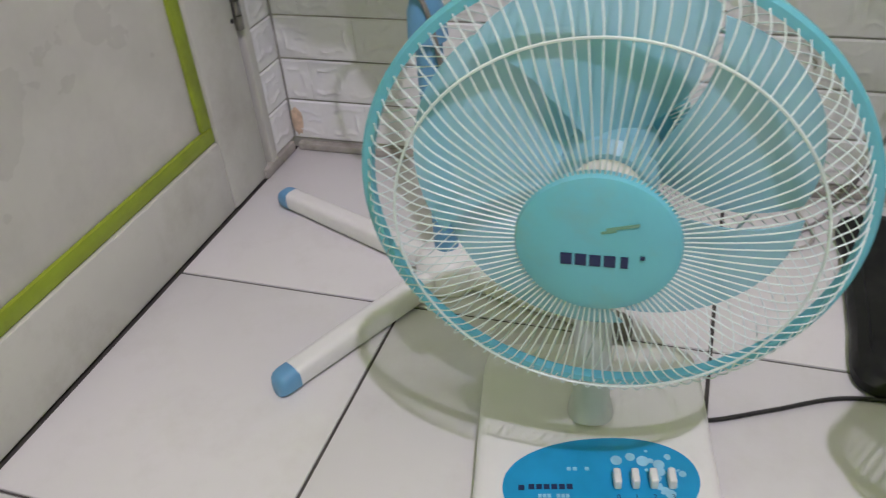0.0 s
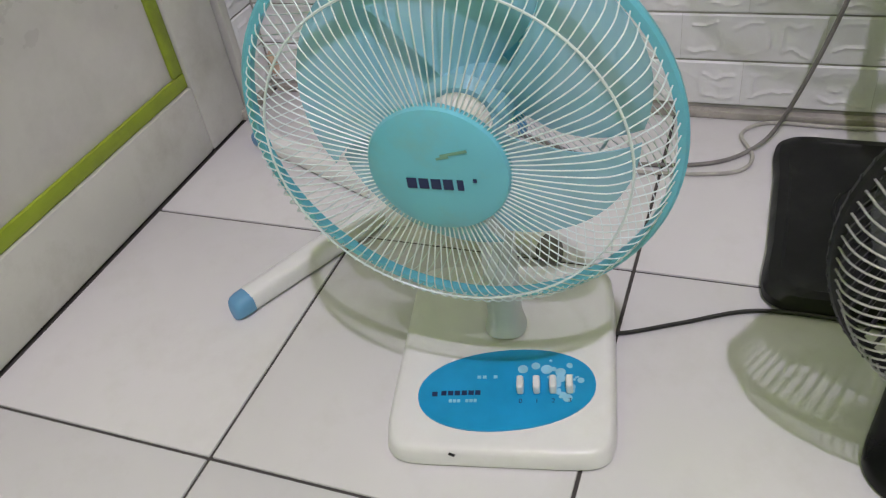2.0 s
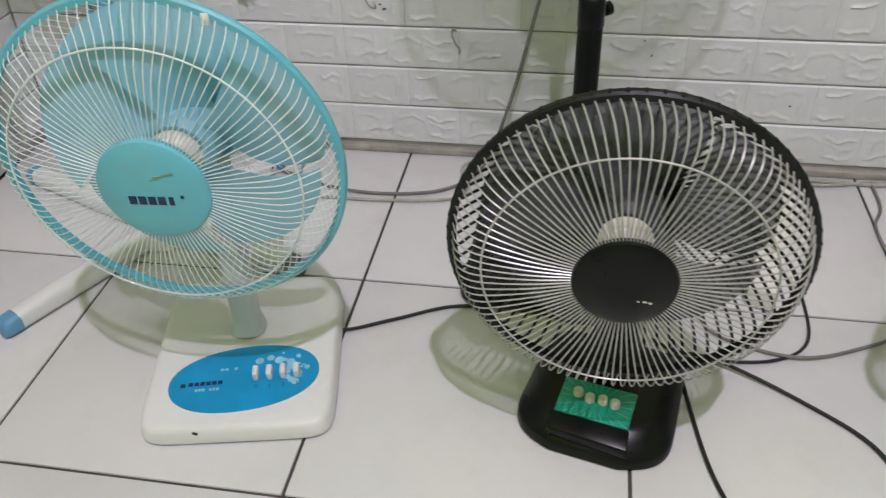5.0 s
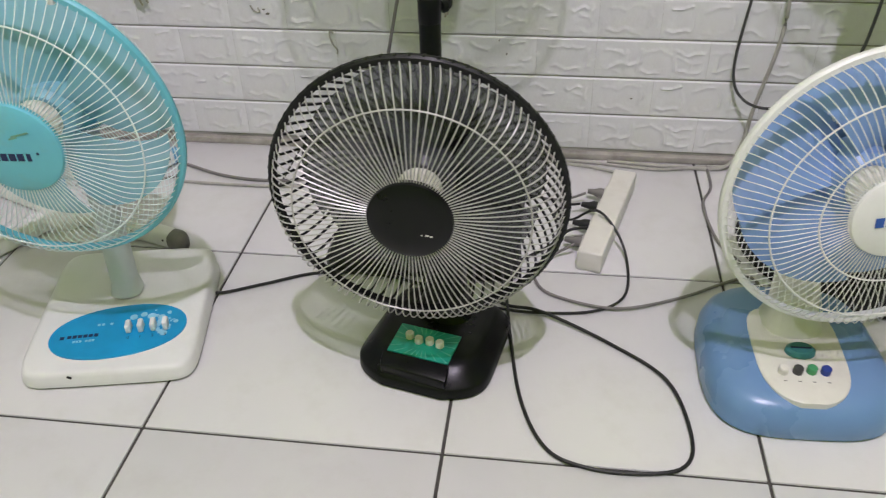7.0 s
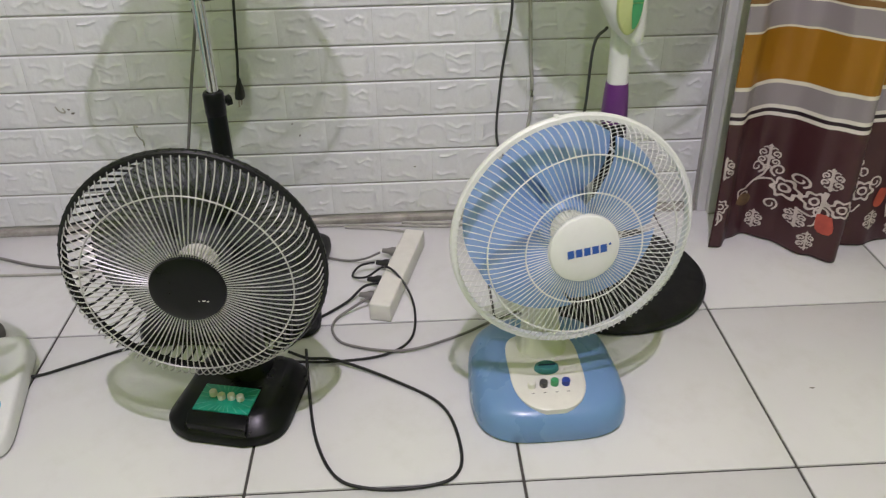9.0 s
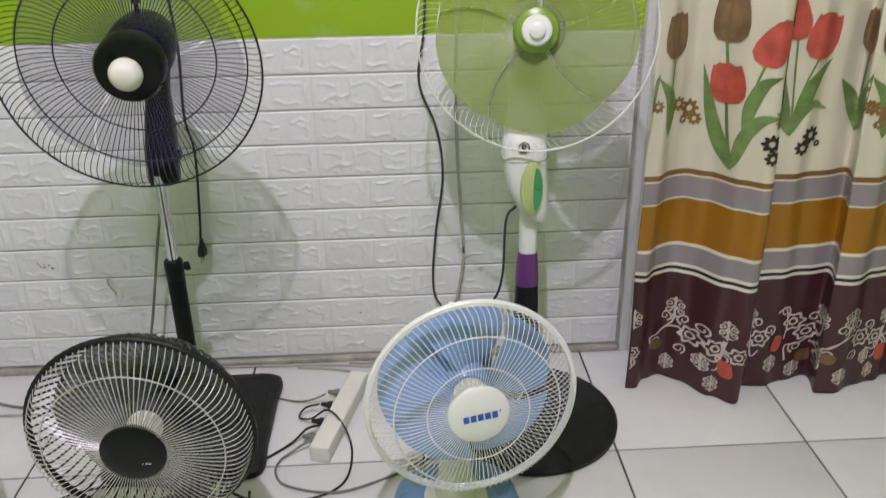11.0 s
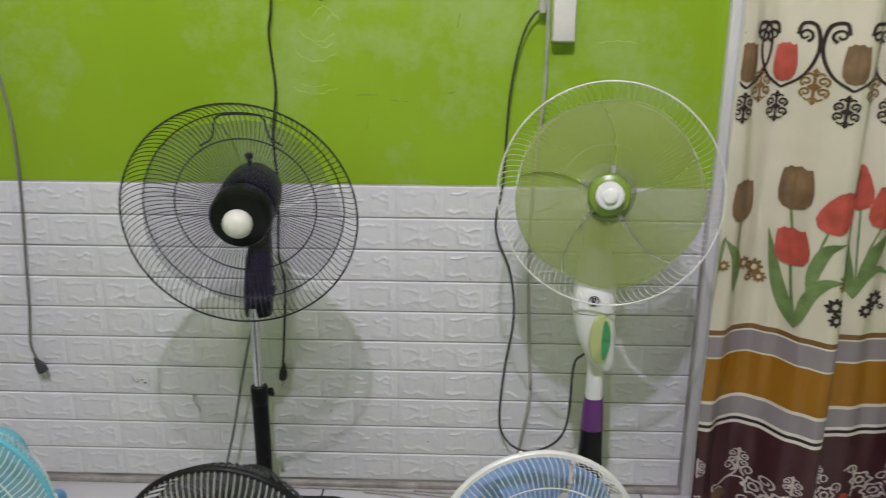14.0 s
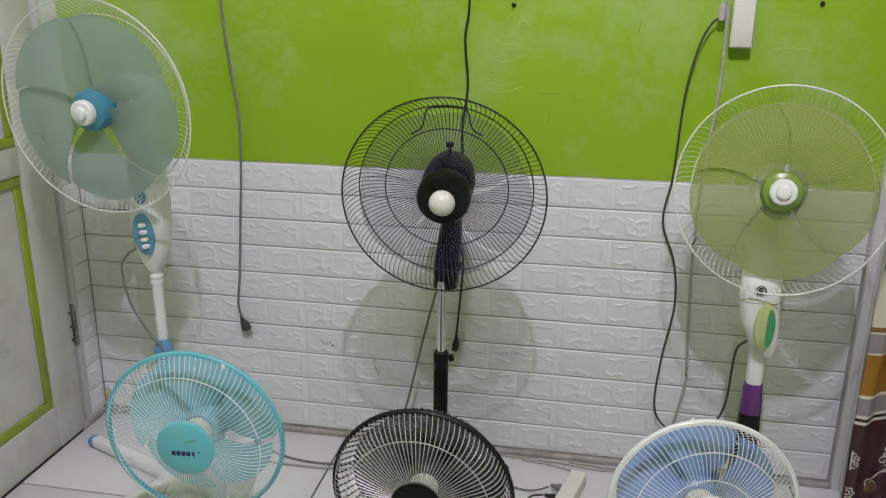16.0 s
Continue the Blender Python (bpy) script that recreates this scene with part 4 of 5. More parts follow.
WY = BACK - 0.012
cable("cable", [(0.112, WY, 2.2), (0.106, WY, 1.5), (0.11, WY, 1.2), (0.121, WY, 1.06), (0.139, WY - 0.004, 0.917), (0.136, WY - 0.004, 0.768), (0.124, WY - 0.004, 0.613), (0.114, WY - 0.004, 0.484), (0.103, WY - 0.004, 0.39), (0.113, WY - 0.006, 0.349)], 0.0034, M_CABLE_GREY, "grey mains cord hanging down the wall to a plug")
plug((0.12, WY - 0.006, 0.327), M_CABLE_DARK, Matrix.Rotation(radians(-24), 4, "Y"), "dark grey two-pin plug hanging free on its cord")
cable("cable", [(0.728, WY, 2.2), (0.735, WY, 1.5), (0.734, WY, 1.2), (0.725, WY, 1.115), (0.734, WY - 0.003, 1.0), (0.722, WY - 0.003, 0.9), (0.727, WY - 0.003, 0.775), (0.719, WY - 0.003, 0.63), (0.73, WY - 0.003, 0.55), (0.72, WY - 0.003, 0.4), (0.715, WY - 0.006, 0.345)], 0.0028, M_CABLE_BLACK, "black mains cord hanging down the wall to a plug")
plug((0.715, WY - 0.006, 0.322), M_CABLE_BLACK, Matrix.Rotation(radians(4), 4, "Y") @ Matrix.Rotation(radians(80), 4, "Z"), "black plug hanging free on its cord")
cable("cable", [(0.693, 0.2, 0.53), (0.676, 0.27, 0.49), (0.642, 0.29, 0.36), (0.6, 0.3, 0.18), (0.556, 0.315, 0.04), (0.52, 0.29, 0.006), (0.465, 0.25, 0.004), (0.373, 0.234, 0.004), (0.28, 0.245, 0.004), (0.18, 0.285, 0.004), (0.12, 0.3, 0.004)], 0.0032, M_CABLE_GREY, "grey cord from the black standing fan across the floor")
cable("cable", [(0.2, 0.215, 0.004), (0.31, 0.212, 0.004), (0.4, 0.215, 0.004), (0.5, 0.232, 0.004), (0.525, 0.275, 0.004), (0.505, 0.335, 0.004), (0.54, 0.372, 0.004), (0.63, 0.372, 0.004), (0.75, 0.374, 0.004), (0.968, 0.366, 0.004), (1.08, 0.352, 0.004), (1.142, 0.349, 0.004), (1.25, 0.372, 0.004), (1.36, 0.37, 0.004)], 0.003, M_CABLE_PALE, "pale grey cord looping along the wall foot")
cable("cable", [(0.905, 0.36, 0.004), (0.968, 0.352, 0.004), (1.02, 0.338, 0.004), (1.058, 0.31, 0.01), (1.06, 0.285, 0.016)], 0.003, M_CABLE_PALE, "pale grey cord into the end of the power strip")
cable("cable", [(0.385, -0.125, 0.012), (0.41, -0.116, 0.0045), (0.47, -0.086, 0.004), (0.554, -0.047, 0.004), (0.66, -0.045, 0.0042), (0.75, -0.06, 0.004), (0.85, 0.0, 0.004), (0.92, 0.06, 0.006), (0.955, 0.09, 0.022), (0.986, 0.096, 0.026)], 0.0026, M_CABLE_BLACK, "black cord from the teal fan to the power strip")
cable("cable", [(0.975, 0.172, 0.026), (0.945, 0.17, 0.02), (0.93, 0.155, 0.006), (0.96, 0.128, 0.02), (1.0, 0.115, 0.05), (1.035, 0.08, 0.03), (1.052, 0.03, 0.004), (1.043, -0.058, 0.004), (0.994, -0.101, 0.004), (0.908, -0.113, 0.004), (0.84, -0.108, 0.004)], 0.0023, M_CABLE_BLACK, "black cord curling from the power strip")
cable("cable", [(0.985, 0.21, 0.026), (0.955, 0.208, 0.014), (0.92, 0.215, 0.006), (0.87, 0.235, 0.004), (0.8, 0.262, 0.004), (0.72, 0.34, 0.004)], 0.0024, M_CABLE_GREY, "grey cord running from the power strip to the wall")
cable("cable", [(0.965, 0.045, 0.026), (0.935, 0.035, 0.012), (0.905, 0.01, 0.004), (0.903, -0.03, 0.004), (0.933, -0.068, 0.004), (1.028, -0.094, 0.0065), (1.125, -0.056, 0.004), (1.2, -0.01, 0.004), (1.245, 0.01, 0.004), (1.26, -0.03, 0.004), (1.262, -0.075, 0.012)], 0.0025, M_CABLE_GREY, "grey cord from the power strip to the blue fan")
cable("cable", [(0.83, -0.09, 0.012), (0.865, -0.106, 0.0085), (0.917, -0.119, 0.011), (1.017, -0.173, 0.004), (1.092, -0.241, 0.004), (1.114, -0.34, 0.004), (1.098, -0.392, 0.004), (1.04, -0.408, 0.004), (0.975, -0.404, 0.004), (0.928, -0.378, 0.004), (0.894, -0.3, 0.004), (0.873, -0.181, 0.004), (0.86, -0.085, 0.011)], 0.0026, M_CABLE_BLACK, "black cord lying in a wide loop on the tiles")
cable("cable", [(1.222, 0.37, 0.004), (1.22, 0.29, 0.004), (1.198, 0.225, 0.004), (1.207, 0.114, 0.004), (1.235, 0.05, 0.004)], 0.0026, M_CABLE_GREY, "thin grey cord on the floor behind the blue fan")
cable("cable", [(1.322, WY, 1.165), (1.29, WY, 1.16), (1.262, WY, 1.1), (1.242, WY, 0.986), (1.233, WY - 0.003, 0.806), (1.219, WY - 0.003, 0.691), (1.255, WY - 0.003, 0.585), (1.266, WY - 0.003, 0.475), (1.247, WY - 0.003, 0.332), (1.24, WY - 0.003, 0.2), (1.265, WY - 0.02, 0.15), (1.31, 0.3, 0.165), (1.36, 0.22, 0.24), (1.378, 0.18, 0.32), (1.38, 0.15, 0.46), (1.395, 0.125, 0.5)], 0.0027, M_CABLE_DARK, "dark cord from the wall box to the green fan")
cable("cable", [(1.316, WY, 1.22), (1.318, WY, 1.1), (1.316, WY, 0.986), (1.301, WY - 0.003, 0.805), (1.297, WY - 0.003, 0.611), (1.305, WY - 0.003, 0.403), (1.311, WY - 0.003, 0.271), (1.29, WY - 0.003, 0.134), (1.28, WY - 0.004, 0.05), (1.25, WY - 0.02, 0.008), (1.15, 0.362, 0.004), (1.03, 0.372, 0.004)], 0.0038, M_CABLE_PALE, "pale grey cord down the wall to the floor")
cable("cable", [(0.01, 0.062, 0.64), (-0.012, 0.055, 0.625), (-0.03, 0.05, 0.59), (-0.017, 0.05, 0.501), (0.03, 0.05, 0.42), (0.055, 0.048, 0.39), (0.075, 0.06, 0.25), (0.1, 0.12, 0.06), (0.13, 0.2, 0.006), (0.2, 0.24, 0.004)], 0.003, M_CABLE_GREY, "grey cord hanging from the white standing fan")

strip = thing("power_strip", (1.024, 0.146, 0), "off-white power strip with plugs, lying on the tiles", "power strip", turn=-14.5)
part("strip_body", box(0.042, 0.284, 0.038, 0.004, (0, -0.004, 0.019), 3), M_CREAM, strip)
for k in range(4):
    y = -0.095 + 0.055 * k
    sock = part("socket", lathe([(0, 0.0005), (0.014, 0.0005), (0.0165, 0.0015), (0.0175, 0)], 24), M_CREAM, strip, m=Matrix.Translation((-0.0212, y, 0.018)) @ Matrix.Rotation(radians(-90), 4, "Y"))
for y, mt in ((-0.095, M_CABLE_GREY), (-0.04, M_CABLE_BLACK), (0.022, M_CABLE_BLACK), (0.07, M_CABLE_GREY)):
    ob = thing("plug", (0, 0, 0), "small round plug pushed into the power strip", "plug", "plugs in the power strip")
    ob.matrix_basis = Matrix.Translation((1.024, 0.146, 0)) @ Matrix.Rotation(radians(-14.5), 4, "Z") @ Matrix.Translation((-0.0215, y, 0.02)) @ Matrix.Rotation(radians(-90), 4, "Y")
    part("plug_body", lathe([(0, 0), (0.0095, 0), (0.0095, 0.012), (0.006, 0.02), (0.0045, 0.032), (0, 0.033)], 20), mt, ob)

wall_box = thing("junction_box", (1.352, BACK, 1.167), "small white surface box screwed to the green wall", "junction box")
part("box_body", box(0.048, 0.03, 0.13, 0.004, (0, -0.003, 0), 3), M_WHITE, wall_box)
part("lid", box(0.044, 0.004, 0.124, 0.0015, (0, -0.0197, 0)), M_CREAM, wall_box)
part("cord_grip", lathe([(0, 0), (0.009, 0), (0.009, 0.025), (0.006, 0.04), (0, 0.042)], 18), M_CABLE_PALE, wall_box, m=Matrix.Translation((-0.046, -0.008, -0.005)))
for x, z in ((0.836, 1.189), (1.519, 1.2)):
    ob = thing("nail", (x, BACK + 0.012, z), "dark nail head driven into the green wall", "nail")
    part("nail_head", lathe([(0, 0.006), (0.004, 0.0055), (0.0055, 0.002), (0.002, 0), (0.0018, -0.004)], 14), M_SLOT, ob, m=Matrix.Rotation(radians(90), 4, "X"))
# pale scraped arcs in the paint
M_SCRAPE = material("pale_scraped_paint", (0.4, 0.55, 0.15), 0.45, vary=0.2, vary_scale=40)
for x, z, w, d in ((0.825, 1.118, 0.075, -0.02), (0.84, 1.15, 0.05, 0.022), (0.82, 1.075, 0.085, -0.018), (0.838, 1.098, 0.04, -0.012), (0.815, 1.0, 0.095, -0.014), (0.815, 1.008, 0.06, -0.006), (1.47, 1.1, 0.085, 0.004), (0.86, 1.142, 0.03, 0.014)):
    line = [(x + w * (q - 0.5), BACK + 0.0122, z + d * math.sin(math.pi * q) + 0.002 * math.sin(23 * q + x * 40)) for q in np.linspace(0, 1, 13)]
    part("paint_scrape", tubes([line], 0.0009, 5), M_SCRAPE, wall_back, "pale scrape in the green paint")
M_SMUDGE = material("olive_smudge", (0.22, 0.34, 0.03), 0.5, vary=0.3, vary_scale=60)
for x, z, w, d in ((0.93, 0.985, 0.05, 0.002), (1.0, 0.975, 0.04, -0.003), (1.118, 0.99, 0.016, 0.004), (0.79, 1.03, 0.008, 0.002), (1.13, 1.13, 0.006, 0.03), (0.93, 0.91, 0.006, 0.03)):
    line = [(x + w * (q - 0.5), BACK + 0.0126, z + d * q) for q in np.linspace(0, 1, 6)]
    part("paint_smudge", tubes([line], 0.0014, 5), M_SMUDGE, wall_back, "dull olive smudge on the green paint")
# hooked dents and stains in the panelling
M_SPECK = material("dark_speck", (0.17, 0.155, 0.13), 0.7, vary=0.3, vary_scale=60)
M_STAIN = material("grey_scuff", (0.4, 0.39, 0.34), 0.6, vary=0.3, vary_scale=40)
for pts in (((0.492, 0.245), (0.486, 0.25), (0.484, 0.238), (0.49, 0.222), (0.497, 0.213), (0.496, 0.204)), ((0.335, 0.296), (0.342, 0.285), (0.352, 0.283), (0.349, 0.292))):
    part("scuff", tubes([smooth_line([(x, BACK - 0.0035, z) for x, z in pts], 5)], 0.0016, 5), M_STAIN, wall_back, "grey scuff on the panelling")

for x, z, r in ((0.81, 0.24, 0.0022), (0.824, 0.214, 0.0026), (0.821, 0.174, 0.002), (1.064, 0.132, 0.0026), (0.36, 0.288, 0.003), (0.367, 0.28, 0.0042), (1.163, 0.563, 0.0024), (0.02, 0.2, 0.002)):
    part("speck", lathe([(0, 0.0008), (r * 0.5, 0.0006), (r * 0.75, 0)], 9, 1.3, 0.8), M_SPECK, wall_back, "dark speck on the panelling", m=Matrix.Translation((x, BACK - 0.0024, z)) @ Matrix.Rotation(radians(90), 4, "X") @ Matrix.Rotation(x * 9, 4, "Z"))
part("speck", lathe([(0, 0.0006), (0.002, 0.0005), (0.003, 0)], 9, 1.6, 0.6), M_SPECK, floor, "dark speck on a tile", m=Matrix.Translation((1.696, -0.232, 0)))

# rusty damp stain low in the corner
M_RUST = material("rusty_damp_stain", (0.6, 0.45, 0.34), 0.7, vary=0.35, vary_scale=70)
outline = [(0.011 * (1 + 0.35 * noise.noise((math.cos(w) * 2, math.sin(w) * 2, 3.0))) * math.cos(w), 0.027 * (1 + 0.3 * noise.noise((math.cos(w) * 3, math.sin(w) * 3, 8.0))) * math.sin(w)) for w in np.linspace(0, 2 * math.pi, 36, endpoint=False)]
part("stain", loft([[(x * k, y, z * k) for x, z in outline] for y, k in ((0.0, 1.0), (-0.0006, 0.96))]), M_RUST, wall_back, "rusty damp stain in the corner", m=Matrix.Translation((LEFT + 0.013, BACK - 0.0034, 0.056)))

# ---- curtain ----
CX0, CX1 = 1.672, 2.72


# the folds of the cloth: place along the rail, distance into the room
FOLDS = ((1.64, 0.222), (1.695, 0.212), (1.722, 0.248), (1.765, 0.268), (1.80, 0.24), (1.85, 0.172), (1.895, 0.138), (1.912, 0.142), (1.93, 0.205), (1.985, 0.2), (2.045, 0.222), (2.082, 0.24), (2.102, 0.165), (2.145, 0.158),
         (2.19, 0.19), (2.25, 0.205), (2.29, 0.225), (2.36, 0.24), (2.38, 0.17), (2.45, 0.155), (2.5, 0.16), (2.55, 0.21), (2.65, 0.24), (2.74, 0.2))


def fold(u):
    """Distance into the room and sideways lap of the folds, sharp."""
    for (u0, y0), (u1, y1) in zip(FOLDS, FOLDS[1:]):
        if u <= u1:
            break
    q = max(0.0, min(1.0, (u - u0) / (u1 - u0)))
    lap = 0.0
    for edge in (2.084, 2.362):
        if edge - 0.06 < u <= edge:
            lap = 0.036 * ((u - edge) / 0.06 + 1) ** 2
        elif edge < u <= edge + 0.02:
            lap = 0.036 - 0.058 * (u - edge) / 0.02
        elif edge + 0.02 < u < edge + 0.1:
            lap = -0.022 * (1 - (u - edge - 0.02) / 0.08)
    return y0 + (y1 - y0) * q * q * (3 - 2 * q), lap


@functools.lru_cache(maxsize=20000)
def round_fold(u):
    """The folds, rounded as soft cloth bends."""
    near = [fold(u + d * 0.0021) for d in range(-5, 6)]
    weight = [6 - abs(d) for d in range(-5, 6)]
    return sum(w * n[0] for w, n in zip(weight, near)) / 36, sum(w * n[1] for w, n in zip(weight, near)) / 36


def drape(u, v):
    """The cloth's place in the room for cloth coordinates: u along the rail, v the height."""
    sway = 0.010 * noise.noise((u * 3, v * 2.2, 6.0)) + 0.006 * math.sin(v * 4 + u * 5)
    y0, lap = round_fold(round(u + sway * min(1.0, v / 0.5), 5))
    g = 1.0 - 0.3 * min(1.0, max(0.0, v) / 1.1)
    y = 0.21 + g * (y0 - 0.21) + 0.009 * min(1.0, v / 0.3) * noise.noise((u * 17, v * 1.6, 1.7)) + 0.005 * noise.noise((u * 34, v * 5, 4.1))
    return Vector((u + lap * (1.15 - 0.25 * g / 0.7) + 0.0025 * noise.noise((u * 9, v * 4, 9.0)), y, v))


curtain = thing("curtain", (CX0, 0.2, 0), "cream curtain with printed tulips above gold, grey and maroon bands", "curtain")
CO = Vector((CX0, 0.2, 0))
nu, nv = 260, 150
cv, cf, cuv = [], [], []
for j in range(nv + 1):
    v = 0.003 + 1.999 * (j / nv) ** 1.15
    for i in range(nu + 1):
        u = CX0 + (CX1 - CX0) * i / nu
        cv.append(drape(u, v) - CO)
        cuv.append((u, v))
for j in range(nv):
    for i in range(nu):
        a = j * (nu + 1) + i
        cf.append((a, a + 1, a + nu + 2, a + nu + 1))
cloth = part("cloth", (cv, cf), M_CLOTH, curtain)
lay = cloth.data.uv_layers.new(name="UVMap")
flat = np.zeros((len(cloth.data.loops), 2), np.float32)
vi = np.zeros(len(cloth.data.loops), np.int32)
cloth.data.loops.foreach_get("vertex_index", vi)
flat[:] = np.array(cuv)[vi]
lay.data.foreach_set("uv", flat.ravel())
sol = cloth.modifiers.new("thickness", "SOLIDIFY")
sol.thickness, sol.offset = 0.0012, -1.0
rod = tagged(part("curtain_rod", tubes([[(CX0 - 0.05, 0.235, 2.0), (CX1 + 0.05, 0.235, 2.0)]], 0.009, 12), M_CHROME), "plain metal curtain rod", "curtain rod")
for x in (CX0 - 0.03, CX1 + 0.03):
    part("rod_bracket", box(0.014, BACK + 0.012 - 0.24, 0.014, 0.002, (x, (BACK + 0.012 + 0.24) / 2, 2.0)), M_CHROME, rod)


def print_on(name, shapes, mat, label, lift=0.0016):
    """Flat cloth shapes (polygons of u, v) laid on the folds."""
    bm = bmesh.new()
    for poly in shapes:
        vs = [bm.verts.new((u, 0, v)) for u, v in poly]
        try:
            bm.faces.new(vs)
        except ValueError:
            pass
    bmesh.ops.triangulate(bm, faces=bm.faces[:])
    for _ in range(3):
        long_edges = [e for e in bm.edges if e.calc_length() > 0.012]
        if not long_edges:
            break
        bmesh.ops.subdivide_edges(bm, edges=long_edges, cuts=1)
        bmesh.ops.triangulate(bm, faces=[f for f in bm.faces if len(f.verts) > 3])
    for vert in bm.verts:
        u, v = vert.co.x, vert.co.z
        p, du, dv = drape(u, v), drape(u + 0.002, v), drape(u, v + 0.002)
        n = (du - p).cross(dv - p).normalized()
        vert.co = p + n * lift - CO
    me = bpy.data.meshes.new(name)
    bm.to_mesh(me)
    bm.free()
    me.materials.append(mat)
    ob = new(name, me)
    ob.parent = cloth
    return tagged(ob, label=label)


def ribbon(points, w0, w1=None, steps=5):
    p = [np.array(q) for q in smooth_line([(*q, 0) for q in points], steps)]
    out = []
    w1 = w0 if w1 is None else w1
    left, right = [], []
    for i in range(len(p)):
        t = p[min(i + 1, len(p) - 1)] - p[max(i - 1, 0)]
        t = t / (np.linalg.norm(t) + 1e-9)
        w = (w0 + (w1 - w0) * i / (len(p) - 1)) / 2
        n = np.array([-t[1], t[0], 0]) * w
        left.append((p[i] + n)[:2])
        right.append((p[i] - n)[:2])
    for i in range(len(p) - 1):
        out.append([tuple(right[i]), tuple(right[i + 1]), tuple(left[i + 1]), tuple(left[i])])
    return out


def tulip(u, v, h, w, tilt=0.0, close=0.12):
    """A tulip head standing on (u, v)."""
    base_pts = [(0, 0), (0.3, 0.05), (0.45, 0.2), (0.5, 0.42), (0.48, 0.7), (0.43, 0.96), (0.28, 0.92), (0.12, 0.99), (-0.05, 0.95), (-0.2, 0.99), (-0.33, 0.93), (-0.43, 0.94), (-0.48, 0.7), (-0.5, 0.42), (-0.45, 0.2), (-0.28, 0.05)]
    base_pts = [(x * (1 - close * y * y), y * (1 + 0.12 * close * (1 - abs(x) * 3))) for x, y in base_pts]
    c, s = math.cos(tilt), math.sin(tilt)
    return [(u + c * x * w - s * y * h, v + s * x * w + c * y * h) for x, y in base_pts]


def leaf(points, w):
    """A leaf along a bent line, widest in the middle."""
    p = smooth_line([(*q, 0) for q in points], 5)
    left, right = [], []
    for i in range(len(p)):
        t = p[min(i + 1, len(p) - 1)] - p[max(i - 1, 0)]
        t = t / (np.linalg.norm(t) + 1e-9)
        k = w / 2 * math.sin(math.pi * (i / (len(p) - 1)) ** 0.8) + 0.0004
        left.append((p[i][0] - t[1] * k, p[i][1] + t[0] * k))
        right.append((p[i][0] + t[1] * k, p[i][1] - t[0] * k))
    return [[right[i], right[i + 1], left[i + 1], left[i]] for i in range(len(p) - 1)]


def flower(u, v, r, petals=8):
    """A spiky blossom with a pale heart."""
    out, n = [], petals * 4
    for k in range(n):
        a, b = 2 * math.pi * k / n, 2 * math.pi * (k + 1) / n
        hi_a, hi_b = (0.72 + 0.42 * abs(math.cos(petals * w / 2)) ** 1.5 for w in (a, b))
        out.append([(u + r * f * math.cos(w), v + r * f * math.sin(w)) for f, w in ((0.36, a), (hi_a, a), (hi_b, b), (0.36, b))])
    return out


def outline_flower(u, v, r, petals=7):
    """A blossom drawn as a wavy line round a small ring."""
    out, n = [], 42
    for lo, hi, wave in ((0.78, 1.06, 0.16), (0.28, 0.5, 0.0)):
        for k in range(n):
            a, b = 2 * math.pi * k / n, 2 * math.pi * (k + 1) / n
            out.append([(u + r * f * (1 + wave * math.cos(petals * w)) * math.cos(w), v + r * f * (1 + wave * math.cos(petals * w)) * math.sin(w)) for f, w in ((lo, a), (hi, a), (hi, b), (lo, b))])
    return out


def scroll(u, v, s, flip=1, turns=1.3, w=0.005):
    """A spiral stroke."""
    pts = [(u + flip * s * (1 - 0.75 * q) * math.cos(2 * math.pi * turns * q - 1.2), v + s * (1 - 0.75 * q) * math.sin(2 * math.pi * turns * q - 1.2)) for q in np.linspace(0, 1, 11)]
    return ribbon(pts, w, w * 0.7, 3)


def damask(u, v, s, w):
    """A small scrolled ornament with a spine."""
    out = ribbon([(u, v - s), (u, v + s)], w, w, 2)
    out.append([(u - s * 0.4, v), (u, v - s * 0.3), (u + s * 0.4, v), (u, v + s * 0.3)])
    for f in (-1, 1):
        out += ribbon([(u, v + s * 0.75), (u + f * s * 0.3, v + s * 0.95), (u + f * s * 0.5, v + s * 0.8)], w * 0.7, w * 0.5, 3) + ribbon([(u, v - s * 0.75), (u + f * s * 0.3, v - s * 0.95), (u + f * s * 0.5, v - s * 0.8)], w * 0.7, w * 0.5, 3)
    for f in (-1, 1):
        out += scroll(u + f * s * 0.45, v + s * 0.38, s * 0.34, f, 1.2, w * 0.8) + scroll(u + f * s * 0.45, v - s * 0.38, s * 0.34, f, 1.2, w * 0.8)
    out.append([(u - s * 0.22, v + s), (u + s * 0.22, v + s), (u, v + s * 1.32)])
    out.append([(u - s * 0.22, v - s), (u, v - s * 1.32), (u + s * 0.22, v - s)])
    return out


